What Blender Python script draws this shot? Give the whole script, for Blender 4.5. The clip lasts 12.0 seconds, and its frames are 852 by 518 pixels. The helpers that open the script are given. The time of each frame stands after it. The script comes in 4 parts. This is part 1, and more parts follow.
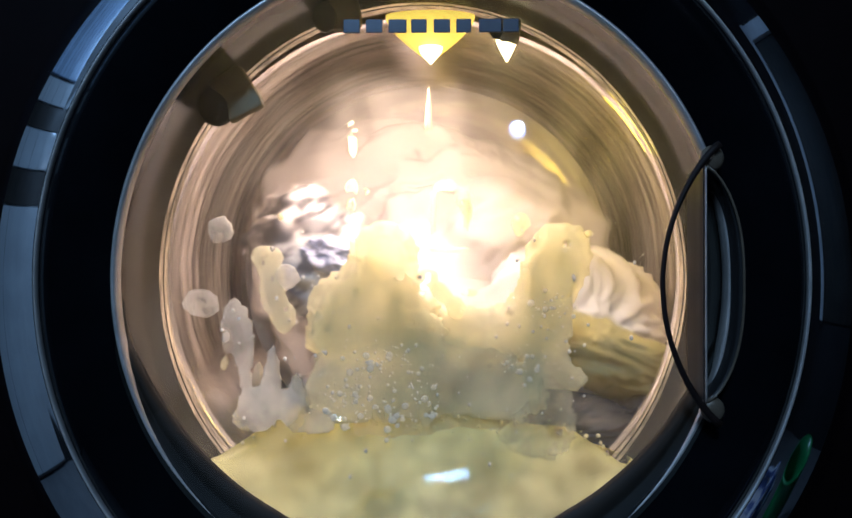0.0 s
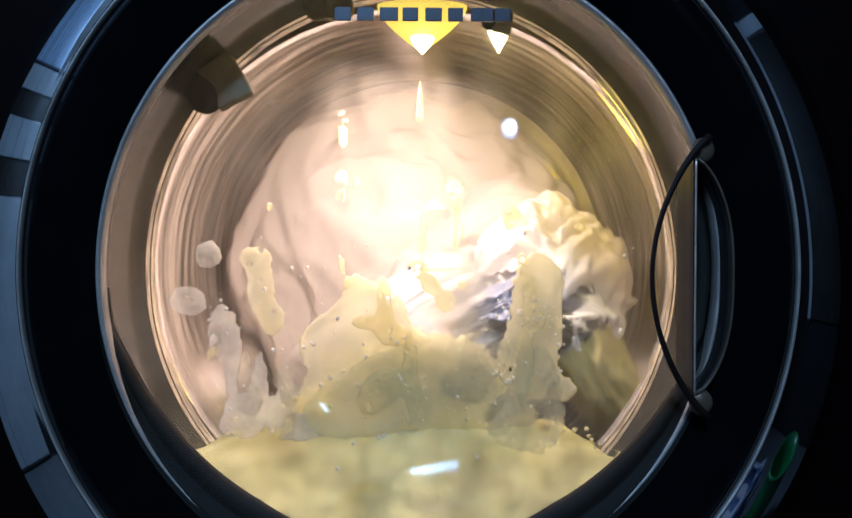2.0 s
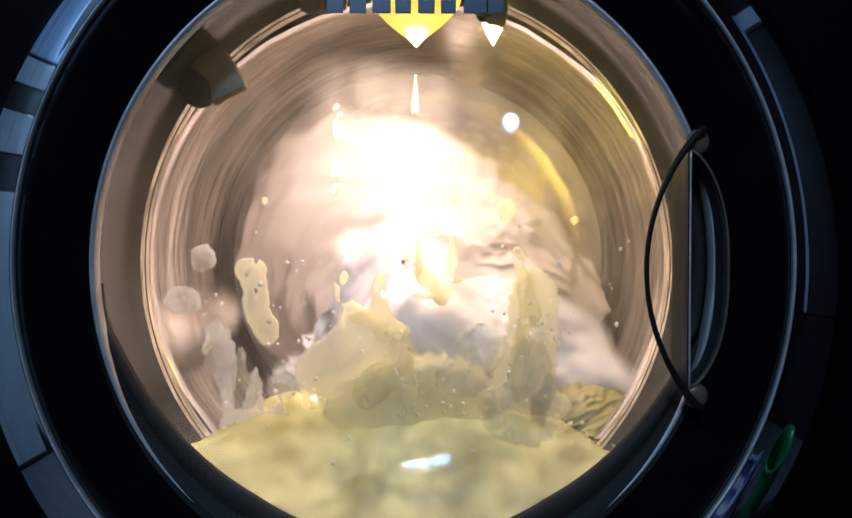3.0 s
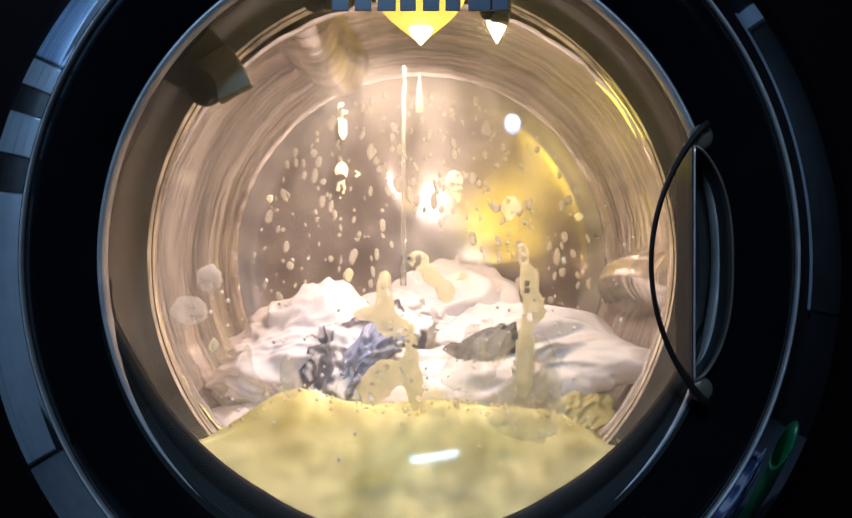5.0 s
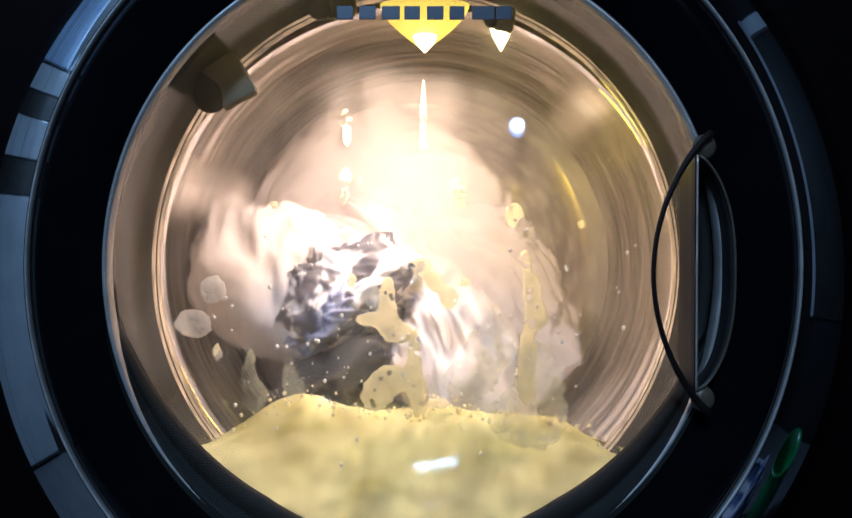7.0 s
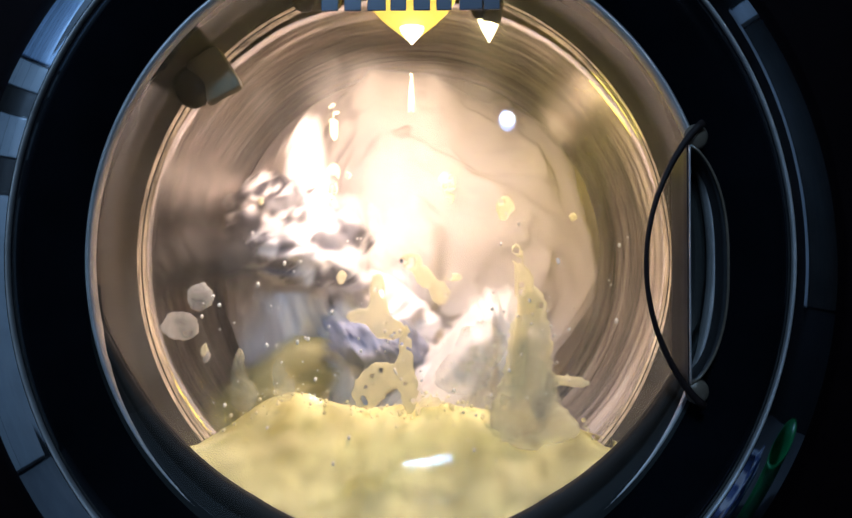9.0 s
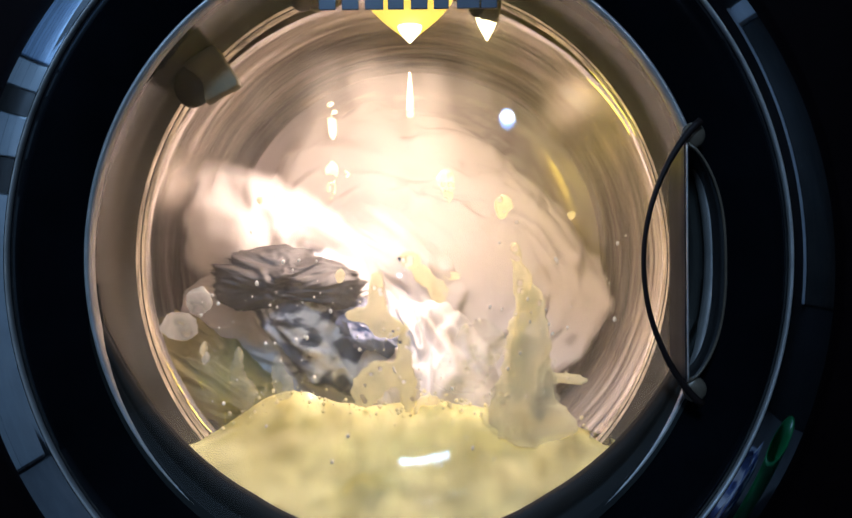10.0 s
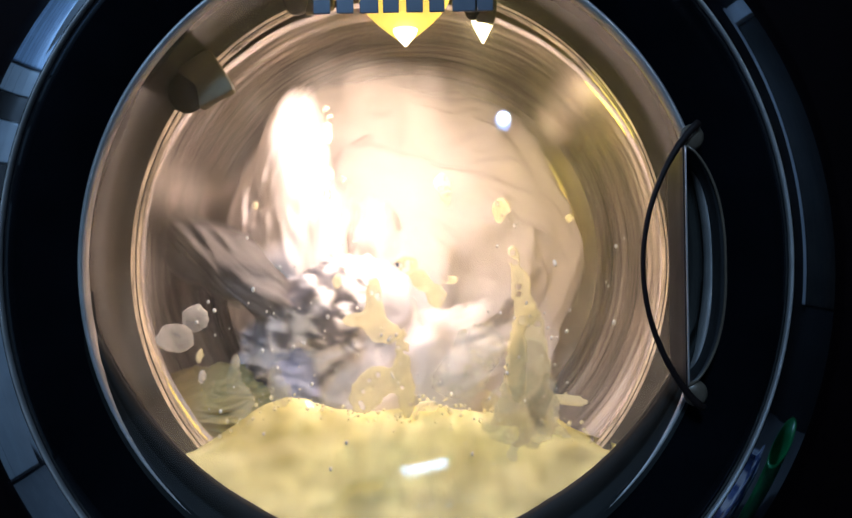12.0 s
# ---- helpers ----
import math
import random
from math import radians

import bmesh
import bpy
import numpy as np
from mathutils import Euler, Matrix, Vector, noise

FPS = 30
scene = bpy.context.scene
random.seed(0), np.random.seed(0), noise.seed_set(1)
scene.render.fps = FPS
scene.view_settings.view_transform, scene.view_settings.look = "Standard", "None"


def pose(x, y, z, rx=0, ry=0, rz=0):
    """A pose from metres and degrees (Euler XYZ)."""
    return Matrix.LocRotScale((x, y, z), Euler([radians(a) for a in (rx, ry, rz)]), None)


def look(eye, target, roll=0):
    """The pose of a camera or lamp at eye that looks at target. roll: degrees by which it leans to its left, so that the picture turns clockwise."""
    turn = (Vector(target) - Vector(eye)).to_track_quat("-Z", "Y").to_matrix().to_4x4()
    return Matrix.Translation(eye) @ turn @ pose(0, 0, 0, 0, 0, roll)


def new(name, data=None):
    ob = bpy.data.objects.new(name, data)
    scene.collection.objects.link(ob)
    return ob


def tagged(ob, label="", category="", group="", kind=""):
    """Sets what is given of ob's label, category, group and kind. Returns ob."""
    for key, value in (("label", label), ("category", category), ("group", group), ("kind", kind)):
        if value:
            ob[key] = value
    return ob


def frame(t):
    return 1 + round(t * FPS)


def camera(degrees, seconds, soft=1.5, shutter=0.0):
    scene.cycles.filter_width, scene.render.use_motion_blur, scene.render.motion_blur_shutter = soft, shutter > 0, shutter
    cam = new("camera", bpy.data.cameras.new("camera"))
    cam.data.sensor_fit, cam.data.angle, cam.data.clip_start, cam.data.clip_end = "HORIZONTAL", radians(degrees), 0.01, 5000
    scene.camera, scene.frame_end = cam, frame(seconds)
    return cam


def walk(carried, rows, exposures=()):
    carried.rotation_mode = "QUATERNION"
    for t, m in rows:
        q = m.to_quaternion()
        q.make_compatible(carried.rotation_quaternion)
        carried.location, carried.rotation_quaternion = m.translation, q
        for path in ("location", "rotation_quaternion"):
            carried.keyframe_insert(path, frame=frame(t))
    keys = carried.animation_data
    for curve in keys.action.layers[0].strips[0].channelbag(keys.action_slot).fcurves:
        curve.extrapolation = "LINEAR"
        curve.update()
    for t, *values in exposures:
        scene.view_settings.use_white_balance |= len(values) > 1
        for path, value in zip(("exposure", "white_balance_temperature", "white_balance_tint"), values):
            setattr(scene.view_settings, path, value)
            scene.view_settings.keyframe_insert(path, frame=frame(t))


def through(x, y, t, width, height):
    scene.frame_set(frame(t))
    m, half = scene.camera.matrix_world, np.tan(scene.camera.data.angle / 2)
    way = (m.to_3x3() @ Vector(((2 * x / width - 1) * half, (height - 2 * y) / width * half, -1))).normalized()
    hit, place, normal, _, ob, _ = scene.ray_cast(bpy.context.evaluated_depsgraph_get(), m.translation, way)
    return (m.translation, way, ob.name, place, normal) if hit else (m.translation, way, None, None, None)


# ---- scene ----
cam = camera(66.0, 12.0, soft=1.5, shutter=1.0)
PATH = [
    (0, (0.00989, -0.39750, 0.56122), (0.00246, 0.10245, 0.56312), -0.04),
    (0.5, (0.01386, -0.39545, 0.55809), (0.00681, 0.10450, 0.56016), 0.10),
    (1, (0.01441, -0.39504, 0.55634), (0.01182, 0.10495, 0.55926), -0.15),
    (1.5, (0.01316, -0.39467, 0.55237), (0.00975, 0.10528, 0.55812), 0.53),
    (2, (0.01143, -0.39496, 0.55475), (0.01020, 0.10503, 0.55726), 0.51),
    (2.5, (0.01410, -0.39330, 0.55627), (0.01333, 0.10670, 0.55442), 0.30),
    (3, (0.01765, -0.39358, 0.55378), (0.01341, 0.10640, 0.55270), 0.34),
    (5, (0.01497, -0.39601, 0.54903), (0.00985, 0.10396, 0.55061), 0.12),
    (5.5, (0.01424, -0.40010, 0.55232), (0.00911, 0.09987, 0.55584), 0.05),
    (6, (0.01739, -0.39952, 0.55443), (0.01041, 0.10043, 0.55704), -0.04),
    (6.5, (0.01419, -0.39711, 0.55522), (0.01030, 0.10287, 0.55659), 0.03),
    (7, (0.01579, -0.39736, 0.55336), (0.00751, 0.10257, 0.55536), 0.43),
    (9, (0.01711, -0.39136, 0.55348), (0.01469, 0.10863, 0.55166), -0.36),
    (9.5, (0.01813, -0.39012, 0.55252), (0.01604, 0.10988, 0.55091), -0.55),
    (10, (0.01930, -0.39212, 0.55352), (0.01574, 0.10786, 0.55054), -0.45),
    (10.5, (0.01981, -0.39173, 0.55273), (0.01510, 0.10825, 0.55234), -0.48),
    (11, (0.02038, -0.39099, 0.55529), (0.01392, 0.10896, 0.55212), -0.52),
    (11.5, (0.01965, -0.39183, 0.55350), (0.01536, 0.10815, 0.55403), -0.54),
    (12, (0.01878, -0.38869, 0.55557), (0.01767, 0.11130, 0.55376), -0.96),
]
walk(cam, [(t, look(eye, target, roll)) for t, eye, target, roll in PATH])

# ---- light ----
ZC = 0.551          # height of the door's centre
EZ = 1.04           # the door is a little taller than wide
world = bpy.data.worlds.new("dim_room")
scene.world = world
world.use_nodes = True
world.node_tree.nodes["Background"].inputs[0].default_value = (0.05, 0.06, 0.09, 1)
world.node_tree.nodes["Background"].inputs[1].default_value = 0.02
scene.view_settings.exposure = 0.0


def lamp(name, kind, energy, color, m, size=0.1, size_y=None):
    data = bpy.data.lights.new(name, kind)
    data.energy, data.color = energy, color
    if kind == "AREA":
        data.size, data.shape = size, "DISK"
        if size_y:
            data.shape, data.size_y = "RECTANGLE", size_y
    else:
        data.shadow_soft_size = size
    ob = new(name, data)
    ob.matrix_world = m
    return ob


lamp("drum_light", "AREA", 1.74, (1.0, 0.74, 0.655), look((-0.012, 0.136, ZC + 0.172), (-0.040, 0.205, ZC - 0.14)), 0.070).data.spread = math.radians(160)
lamp("drum_light_small", "POINT", 0.38, (1.0, 0.77, 0.07), pose(0.155, 0.125, ZC + 0.115), 0.036)
# added blue fill that brightens the tiled west wall
lamp("wall_fill_light", "AREA", 29.0, (0.34, 0.61, 1.0), look((-0.30, -1.93, 2.12), (-1.0, 0.2, 0.9)), 0.45, 0.35).data.spread = math.radians(125)


# ---- materials ----
def material(name, color, rough=0.5, metal=0.0, grain=40.0, vary=0.15, bump=0.0, bump_scale=200.0, stretch=(1, 1, 1), spread=0.0, **extra):
    m = bpy.data.materials.new(name)
    m.use_nodes = True
    nt = m.node_tree
    bs = nt.nodes["Principled BSDF"]
    tc = nt.nodes.new("ShaderNodeTexCoord")
    mp = nt.nodes.new("ShaderNodeMapping")
    mp.inputs["Scale"].default_value = stretch
    nt.links.new(tc.outputs["Object"], mp.inputs["Vector"])
    big, fine = nt.nodes.new("ShaderNodeTexNoise"), nt.nodes.new("ShaderNodeTexNoise")
    big.inputs["Scale"].default_value, fine.inputs["Scale"].default_value = grain * 0.2, grain
    fine.inputs["Detail"].default_value = 6
    for n in (big, fine):
        nt.links.new(mp.outputs[0], n.inputs["Vector"])
    both = nt.nodes.new("ShaderNodeMath")
    both.operation = "MULTIPLY"
    nt.links.new(big.outputs[0], both.inputs[0])
    nt.links.new(fine.outputs[0], both.inputs[1])
    span = nt.nodes.new("ShaderNodeMapRange")
    span.inputs[1].default_value, span.inputs[2].default_value = 0.12, 0.40
    span.inputs[3].default_value, span.inputs[4].default_value = 1 - vary, 1 + vary
    nt.links.new(both.outputs[0], span.inputs[0])
    last = span.outputs[0]
    if spread:
        info = nt.nodes.new("ShaderNodeObjectInfo")
        tone = nt.nodes.new("ShaderNodeMath")
        tone.operation = "MULTIPLY_ADD"
        tone.inputs[1].default_value, tone.inputs[2].default_value = spread, 1 - spread / 2
        nt.links.new(info.outputs["Random"], tone.inputs[0])
        mul = nt.nodes.new("ShaderNodeMath")
        mul.operation = "MULTIPLY"
        nt.links.new(last, mul.inputs[0])
        nt.links.new(tone.outputs[0], mul.inputs[1])
        last = mul.outputs[0]
    tint = nt.nodes.new("ShaderNodeVectorMath")
    tint.operation = "SCALE"
    tint.inputs[0].default_value = color
    nt.links.new(last, tint.inputs["Scale"])
    nt.links.new(tint.outputs[0], bs.inputs["Base Color"])
    bs.inputs["Metallic"].default_value = metal
    rr = nt.nodes.new("ShaderNodeMapRange")
    rr.inputs[3].default_value, rr.inputs[4].default_value = max(rough * 0.8, 0.0), min(rough * 1.25, 1.0)
    nt.links.new(fine.outputs[0], rr.inputs[0])
    nt.links.new(rr.outputs[0], bs.inputs["Roughness"])
    if bump:
        bn, bt = nt.nodes.new("ShaderNodeBump"), nt.nodes.new("ShaderNodeTexNoise")
        bt.inputs["Scale"].default_value, bt.inputs["Detail"].default_value = bump_scale, 5
        bn.inputs["Strength"].default_value, bn.inputs["Distance"].default_value = bump, 0.002
        nt.links.new(mp.outputs[0], bt.inputs["Vector"])
        nt.links.new(bt.outputs[0], bn.inputs["Height"])
        nt.links.new(bn.outputs[0], bs.inputs["Normal"])
    for key, value in extra.items():
        bs.inputs[key.replace("_", " ")].default_value = value
    return m


def film_glass(name, film=0.10, film_scale=14.0, bend=1.45):
    """Clear glass with a thin uneven soap film."""
    m = bpy.data.materials.new(name)
    m.use_nodes = True
    nt = m.node_tree
    nt.nodes.remove(nt.nodes["Principled BSDF"])
    out = nt.nodes["Material Output"]
    clear, gloss = nt.nodes.new("ShaderNodeBsdfTransparent"), nt.nodes.new("ShaderNodeBsdfGlossy")
    clear.inputs[0].default_value = (0.98, 0.985, 0.97, 1)
    gloss.inputs["Roughness"].default_value = 0.02
    fres = nt.nodes.new("ShaderNodeFresnel")
    fres.inputs[0].default_value = bend
    mix = nt.nodes.new("ShaderNodeMixShader")
    nt.links.new(fres.outputs[0], mix.inputs[0])
    nt.links.new(clear.outputs[0], mix.inputs[1])
    nt.links.new(gloss.outputs[0], mix.inputs[2])
    if film:
        soap, thin = nt.nodes.new("ShaderNodeBsdfTranslucent"), nt.nodes.new("ShaderNodeBsdfDiffuse")
        soap.inputs[0].default_value = thin.inputs[0].default_value = (0.9, 0.85, 0.75, 1)
        milk = nt.nodes.new("ShaderNodeMixShader")
        milk.inputs[0].default_value = 0.25
        nt.links.new(soap.outputs[0], milk.inputs[1])
        nt.links.new(thin.outputs[0], milk.inputs[2])
        tc, nz, rg = nt.nodes.new("ShaderNodeTexCoord"), nt.nodes.new("ShaderNodeTexNoise"), nt.nodes.new("ShaderNodeMapRange")
        nz.inputs["Scale"].default_value, nz.inputs["Detail"].default_value = film_scale, 4
        rg.inputs[1].default_value, rg.inputs[2].default_value = 0.35, 0.7
        rg.inputs[3].default_value, rg.inputs[4].default_value = film * 0.3, film
        run = nt.nodes.new("ShaderNodeMapping")
        run.inputs["Scale"].default_value = (2.2, 1, 0.6)
        nt.links.new(tc.outputs["Object"], run.inputs["Vector"])
        nt.links.new(run.outputs[0], nz.inputs["Vector"])
        nt.links.new(nz.outputs[0], rg.inputs[0])
        coat = nt.nodes.new("ShaderNodeMixShader")
        nt.links.new(rg.outputs[0], coat.inputs[0])
        nt.links.new(mix.outputs[0], coat.inputs[1])
        nt.links.new(milk.outputs[0], coat.inputs[2])
        mix = coat
    nt.links.new(mix.outputs[0], out.inputs[0])
    return m


def soft_stuff(name, color, through_color, through=0.45, bump_scale=350.0, bump=0.35, holes=0.0, grain=60.0, sheen=0.12, uneven=0.10):
    """Foam and wet cloth: scattering, partly lit through."""
    m = material(name, color, rough=0.55, grain=grain, vary=uneven, bump=bump, bump_scale=bump_scale)
    nt = m.node_tree
    bs, out = nt.nodes["Principled BSDF"], nt.nodes["Material Output"]
    bs.inputs["Specular IOR Level"].default_value = sheen * 4
    tl, mix = nt.nodes.new("ShaderNodeBsdfTranslucent"), nt.nodes.new("ShaderNodeMixShader")
    tl.inputs[0].default_value = (*through_color, 1)
    mix.inputs[0].default_value = through
    nt.links.new(bs.outputs[0], mix.inputs[1])
    nt.links.new(tl.outputs[0], mix.inputs[2])
    nt.links.new(mix.outputs[0], out.inputs[0])
    return m


def glow(name, color, strength):
    m = bpy.data.materials.new(name)
    m.use_nodes = True
    bs = m.node_tree.nodes["Principled BSDF"]
    bs.inputs["Base Color"].default_value = (*color, 1)
    bs.inputs["Emission Color"].default_value = (*color, 1)
    bs.inputs["Emission Strength"].default_value = strength
    return m


M_CABINET = material("cabinet_paint", (0.0022, 0.0007, 0.0009), 0.6, 0.0, 120, 0.2, 0.02, 600, Specular_IOR_Level=0.04)
M_BEZEL = material("black_bezel", (0.002, 0.0022, 0.003), 0.025, 0.0, 30, 0.3)
M_RING = material("dark_chrome", (0.62, 0.64, 0.68), 0.035, 1.0, 60, 0.10)
M_TRIM = material("chrome_trim", (0.78, 0.71, 0.66), 0.30, 0.85, 60, 0.15)
M_CUP = material("handle_plastic", (0.010, 0.009, 0.009), 0.35, 0.0, 80, 0.2)
M_CUPWARM = material("bronze_plastic", (0.11, 0.08, 0.055), 0.3, 0.3, 80, 0.2)
M_BOW = material("brown_edge", (0.010, 0.005, 0.004), 0.6, 0.0, 80, 0.2, Specular_IOR_Level=0.15)
M_LOGO = material("logo_blue_grey", (0.028, 0.032, 0.046), 0.35, 0.2, 80, 0.15)
M_RUBBER = material("gasket_rubber", (0.47, 0.39, 0.30), 0.11, 0.0, 110, 0.7, 1.0, 40, stretch=(1, 2.5, 0.5))
M_NOZZLE = material("nozzle_plastic", (0.15, 0.12, 0.07), 0.7, 0.0, 60, 0.3)
M_STEEL = material("drum_steel", (0.76, 0.69, 0.66), 0.13, 0.75, 13, 0.55, 1.0, 9, stretch=(1, 10, 1))
M_PLATE = material("back_plate_steel", (0.50, 0.45, 0.44), 0.30, 1.0, 26, 0.30, 0.06, 60)
M_GLASS = film_glass("soapy_glass", 0.10, 20, 1.28)
M_FOAM = soft_stuff("foam", (0.87, 0.82, 0.45), (0.93, 0.87, 0.43), 0.6, 260, 0.6, grain=42, uneven=0.7)
M_SPECK = soft_stuff("foam_speck", (0.86, 0.83, 0.76), (0.8, 0.78, 0.7), 0.3, 900, 0.3)


def see_through(m, low, high, scale):
    """Lets a foam material thin out in places."""
    nt = m.node_tree
    out = nt.nodes["Material Output"]
    solid = out.inputs[0].links[0].from_socket
    clear, mix = nt.nodes.new("ShaderNodeBsdfTransparent"), nt.nodes.new("ShaderNodeMixShader")
    nz, rg = nt.nodes.new("ShaderNodeTexNoise"), nt.nodes.new("ShaderNodeMapRange")
    nz.inputs["Scale"].default_value, nz.inputs["Detail"].default_value = scale, 5
    rg.inputs[1].default_value, rg.inputs[2].default_value = 0.35, 0.65
    rg.inputs[3].default_value, rg.inputs[4].default_value = low, high
    nt.links.new(nt.nodes["Texture Coordinate"].outputs["Object"], nz.inputs["Vector"])
    nt.links.new(nz.outputs[0], rg.inputs[0])
    nt.links.new(rg.outputs[0], mix.inputs[0])
    nt.links.new(solid, mix.inputs[1])
    nt.links.new(clear.outputs[0], mix.inputs[2])
    nt.links.new(mix.outputs[0], out.inputs[0])
    return m


M_FOAMTHIN = see_through(soft_stuff("thin_foam", (0.90, 0.85, 0.64), (0.97, 0.92, 0.68), 0.75, 900, 0.5), 0.10, 0.42, 45)
M_SMEAR = see_through(soft_stuff("foam_smear", (0.84, 0.79, 0.58), (0.90, 0.84, 0.60), 0.55, 900, 0.3), 0.66, 0.98, 60)
M_LOBE = see_through(soft_stuff("foam_lobe", (0.90, 0.85, 0.62), (0.95, 0.90, 0.66), 0.75, 300, 0.5, grain=110, uneven=0.2), 0.05, 0.35, 35)
M_FILM = see_through(soft_stuff("foam_film", (0.90, 0.86, 0.66), (0.96, 0.92, 0.71), 0.7, 500, 0.35, grain=110, uneven=0.2), 0.12, 0.55, 28)
M_HAZE = see_through(soft_stuff("thin_suds", (0.90, 0.86, 0.80), (0.95, 0.91, 0.84), 0.6, 500, 0.2, grain=110, uneven=0.2), 0.30, 0.85, 30)
M_WATER = film_glass("water", 0.35, 60)
M_SHEET = soft_stuff("wet_white_cotton", (0.70, 0.665, 0.675), (0.8, 0.76, 0.7), 0.3, 150, 0.7, sheen=0.2)
M_BLACK = soft_stuff("wet_black_cotton", (0.040, 0.034, 0.036), (0.03, 0.03, 0.03), 0.1, 900, 0.25, sheen=0.2)
M_BLUE = soft_stuff("wet_blue_cotton", (0.24, 0.27, 0.40), (0.2, 0.22, 0.35), 0.2, 900, 0.25, sheen=0.2)
M_PRINT = soft_stuff("wet_printed_cotton", (0.80, 0.77, 0.76), (0.7, 0.68, 0.66), 0.2, 900, 0.25, sheen=0.2)
nt = M_PRINT.node_tree
blot, ramp = nt.nodes.new("ShaderNodeTexNoise"), nt.nodes.new("ShaderNodeValToRGB")
blot.inputs["Scale"].default_value, blot.inputs["Detail"].default_value, blot.inputs["Distortion"].default_value = 26, 3, 1.6
ramp.color_ramp.elements[0].position, ramp.color_ramp.elements[0].color = 0.43, (0.045, 0.045, 0.065, 1)
ramp.color_ramp.elements[1].position, ramp.color_ramp.elements[1].color = 0.53, (0.80, 0.77, 0.78, 1)
nt.links.new(nt.nodes["Texture Coordinate"].outputs["Object"], blot.inputs["Vector"])
nt.links.new(blot.outputs[0], ramp.inputs[0])
nt.links.new(ramp.outputs[0], nt.nodes["Principled BSDF"].inputs["Base Color"])
M_OLIVE = soft_stuff("wet_olive_cotton", (0.38, 0.33, 0.13), (0.42, 0.35, 0.12), 0.3, 900, 0.25, sheen=0.2)
M_LENS = glow("lamp_lens", (1.0, 0.74, 0.14), 1.1)
M_TIP = glow("lamp_tip", (1.0, 0.88, 0.55), 5.0)
M_TILE = material("white_wall_tile", (0.50, 0.53, 0.55), 0.22, 0.0, 12, 0.06, spread=0.08)
M_GROUT = material("grout", (0.16, 0.16, 0.17), 0.8, 0.0, 90, 0.2)
M_DARKWOOD = material("dark_shelf_wood", (0.030, 0.024, 0.020), 0.5, 0.0, 40, 0.3)
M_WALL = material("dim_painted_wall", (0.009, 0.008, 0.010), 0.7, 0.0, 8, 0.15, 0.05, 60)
M_CEIL = material("pale_ceiling_slat", (0.55, 0.62, 0.70), 0.35, 0.0, 20, 0.1, spread=0.1)
M_FLOOR = material("grey_floor_tile", (0.11, 0.11, 0.115), 0.5, 0.0, 30, 0.15)
M_FRAME = material("white_door_frame", (0.74, 0.76, 0.78), 0.35, 0.0, 20, 0.06)
M_GREEN = material("green_plastic", (0.008, 0.17, 0.05), 0.3, 0.0, 30, 0.1)
M_SLAT = material("blue_wall_slat", (0.42, 0.55, 0.72), 0.3, 0.0, 25, 0.12, spread=0.25)
M_LED = glow("led_bulb", (0.60, 0.78, 1.0), 160.0)
M_LEDHALO = glow("led_halo", (0.16, 0.40, 1.0), 14.0)
M_BAG = material("patterned_cloth", (0.5, 0.55, 0.65), 0.7, 0.0, 30, 0.2)
nt = M_BAG.node_tree
blot, ramp = nt.nodes.new("ShaderNodeTexNoise"), nt.nodes.new("ShaderNodeValToRGB")
blot.inputs["Scale"].default_value, blot.inputs["Detail"].default_value = 28, 3
ramp.color_ramp.elements[0].position, ramp.color_ramp.elements[0].color = 0.46, (0.03, 0.06, 0.18, 1)
ramp.color_ramp.elements[1].position, ramp.color_ramp.elements[1].color = 0.54, (0.34, 0.37, 0.42, 1)
nt.links.new(nt.nodes["Texture Coordinate"].outputs["Object"], blot.inputs["Vector"])
nt.links.new(blot.outputs[0], ramp.inputs[0])
nt.links.new(ramp.outputs[0], nt.nodes["Principled BSDF"].inputs["Base Color"])
M_PANE = film_glass("window_pane", 0)


# ---- building helpers ----
def link(name, bm, mat, parent=None, label="", smooth=True, kind=""):
    me = bpy.data.meshes.new(name)
    bmesh.ops.recalc_face_normals(bm, faces=bm.faces[:])
    bm.to_mesh(me)
    bm.free()
    if smooth:
        me.shade_smooth()
    me.materials.append(mat)
    ob = new(name, me)
    if parent is not None:
        ob.parent = parent
    return tagged(ob, label=label, kind=kind)


part = link


def sharp(ob, degrees=35):
    ob.data.set_sharp_from_angle(angle=radians(degrees))
    return ob


def lathe(profile, steps=160, squash=1.0, zc=None, closed=False, wobble=0.0, sag=0.0, ripple=0.0):
    """Turns (radius, y) points about the y axis at height zc."""
    bm = bmesh.new()
    zc = ZC if zc is None else zc
    rings = []
    for r, y in profile:
        ring = []
        for i in range(steps):
            a = 2 * math.pi * i / steps
            w = 1 + (wobble * noise.noise((3 * math.cos(a), 3 * math.sin(a), y * 40)) if wobble else 0)
            if ripple:
                w += ripple * noise.noise((11 * math.cos(a), 11 * math.sin(a), y * 5)) + 0.4 * ripple * noise.noise((26 * math.cos(a), 26 * math.sin(a), y * 9))
            ring.append(bm.verts.new((r * w * math.sin(a), y, zc + r * w * squash * math.cos(a) - sag * max(r - 0.23, 0))))
        rings.append(ring)
    pairs = list(zip(rings, rings[1:])) + ([(rings[-1], rings[0])] if closed else [])
    for a, b in pairs:
        for i in range(steps):
            j = (i + 1) % steps
            bm.faces.new((a[i], a[j], b[j], b[i]))
    return bm


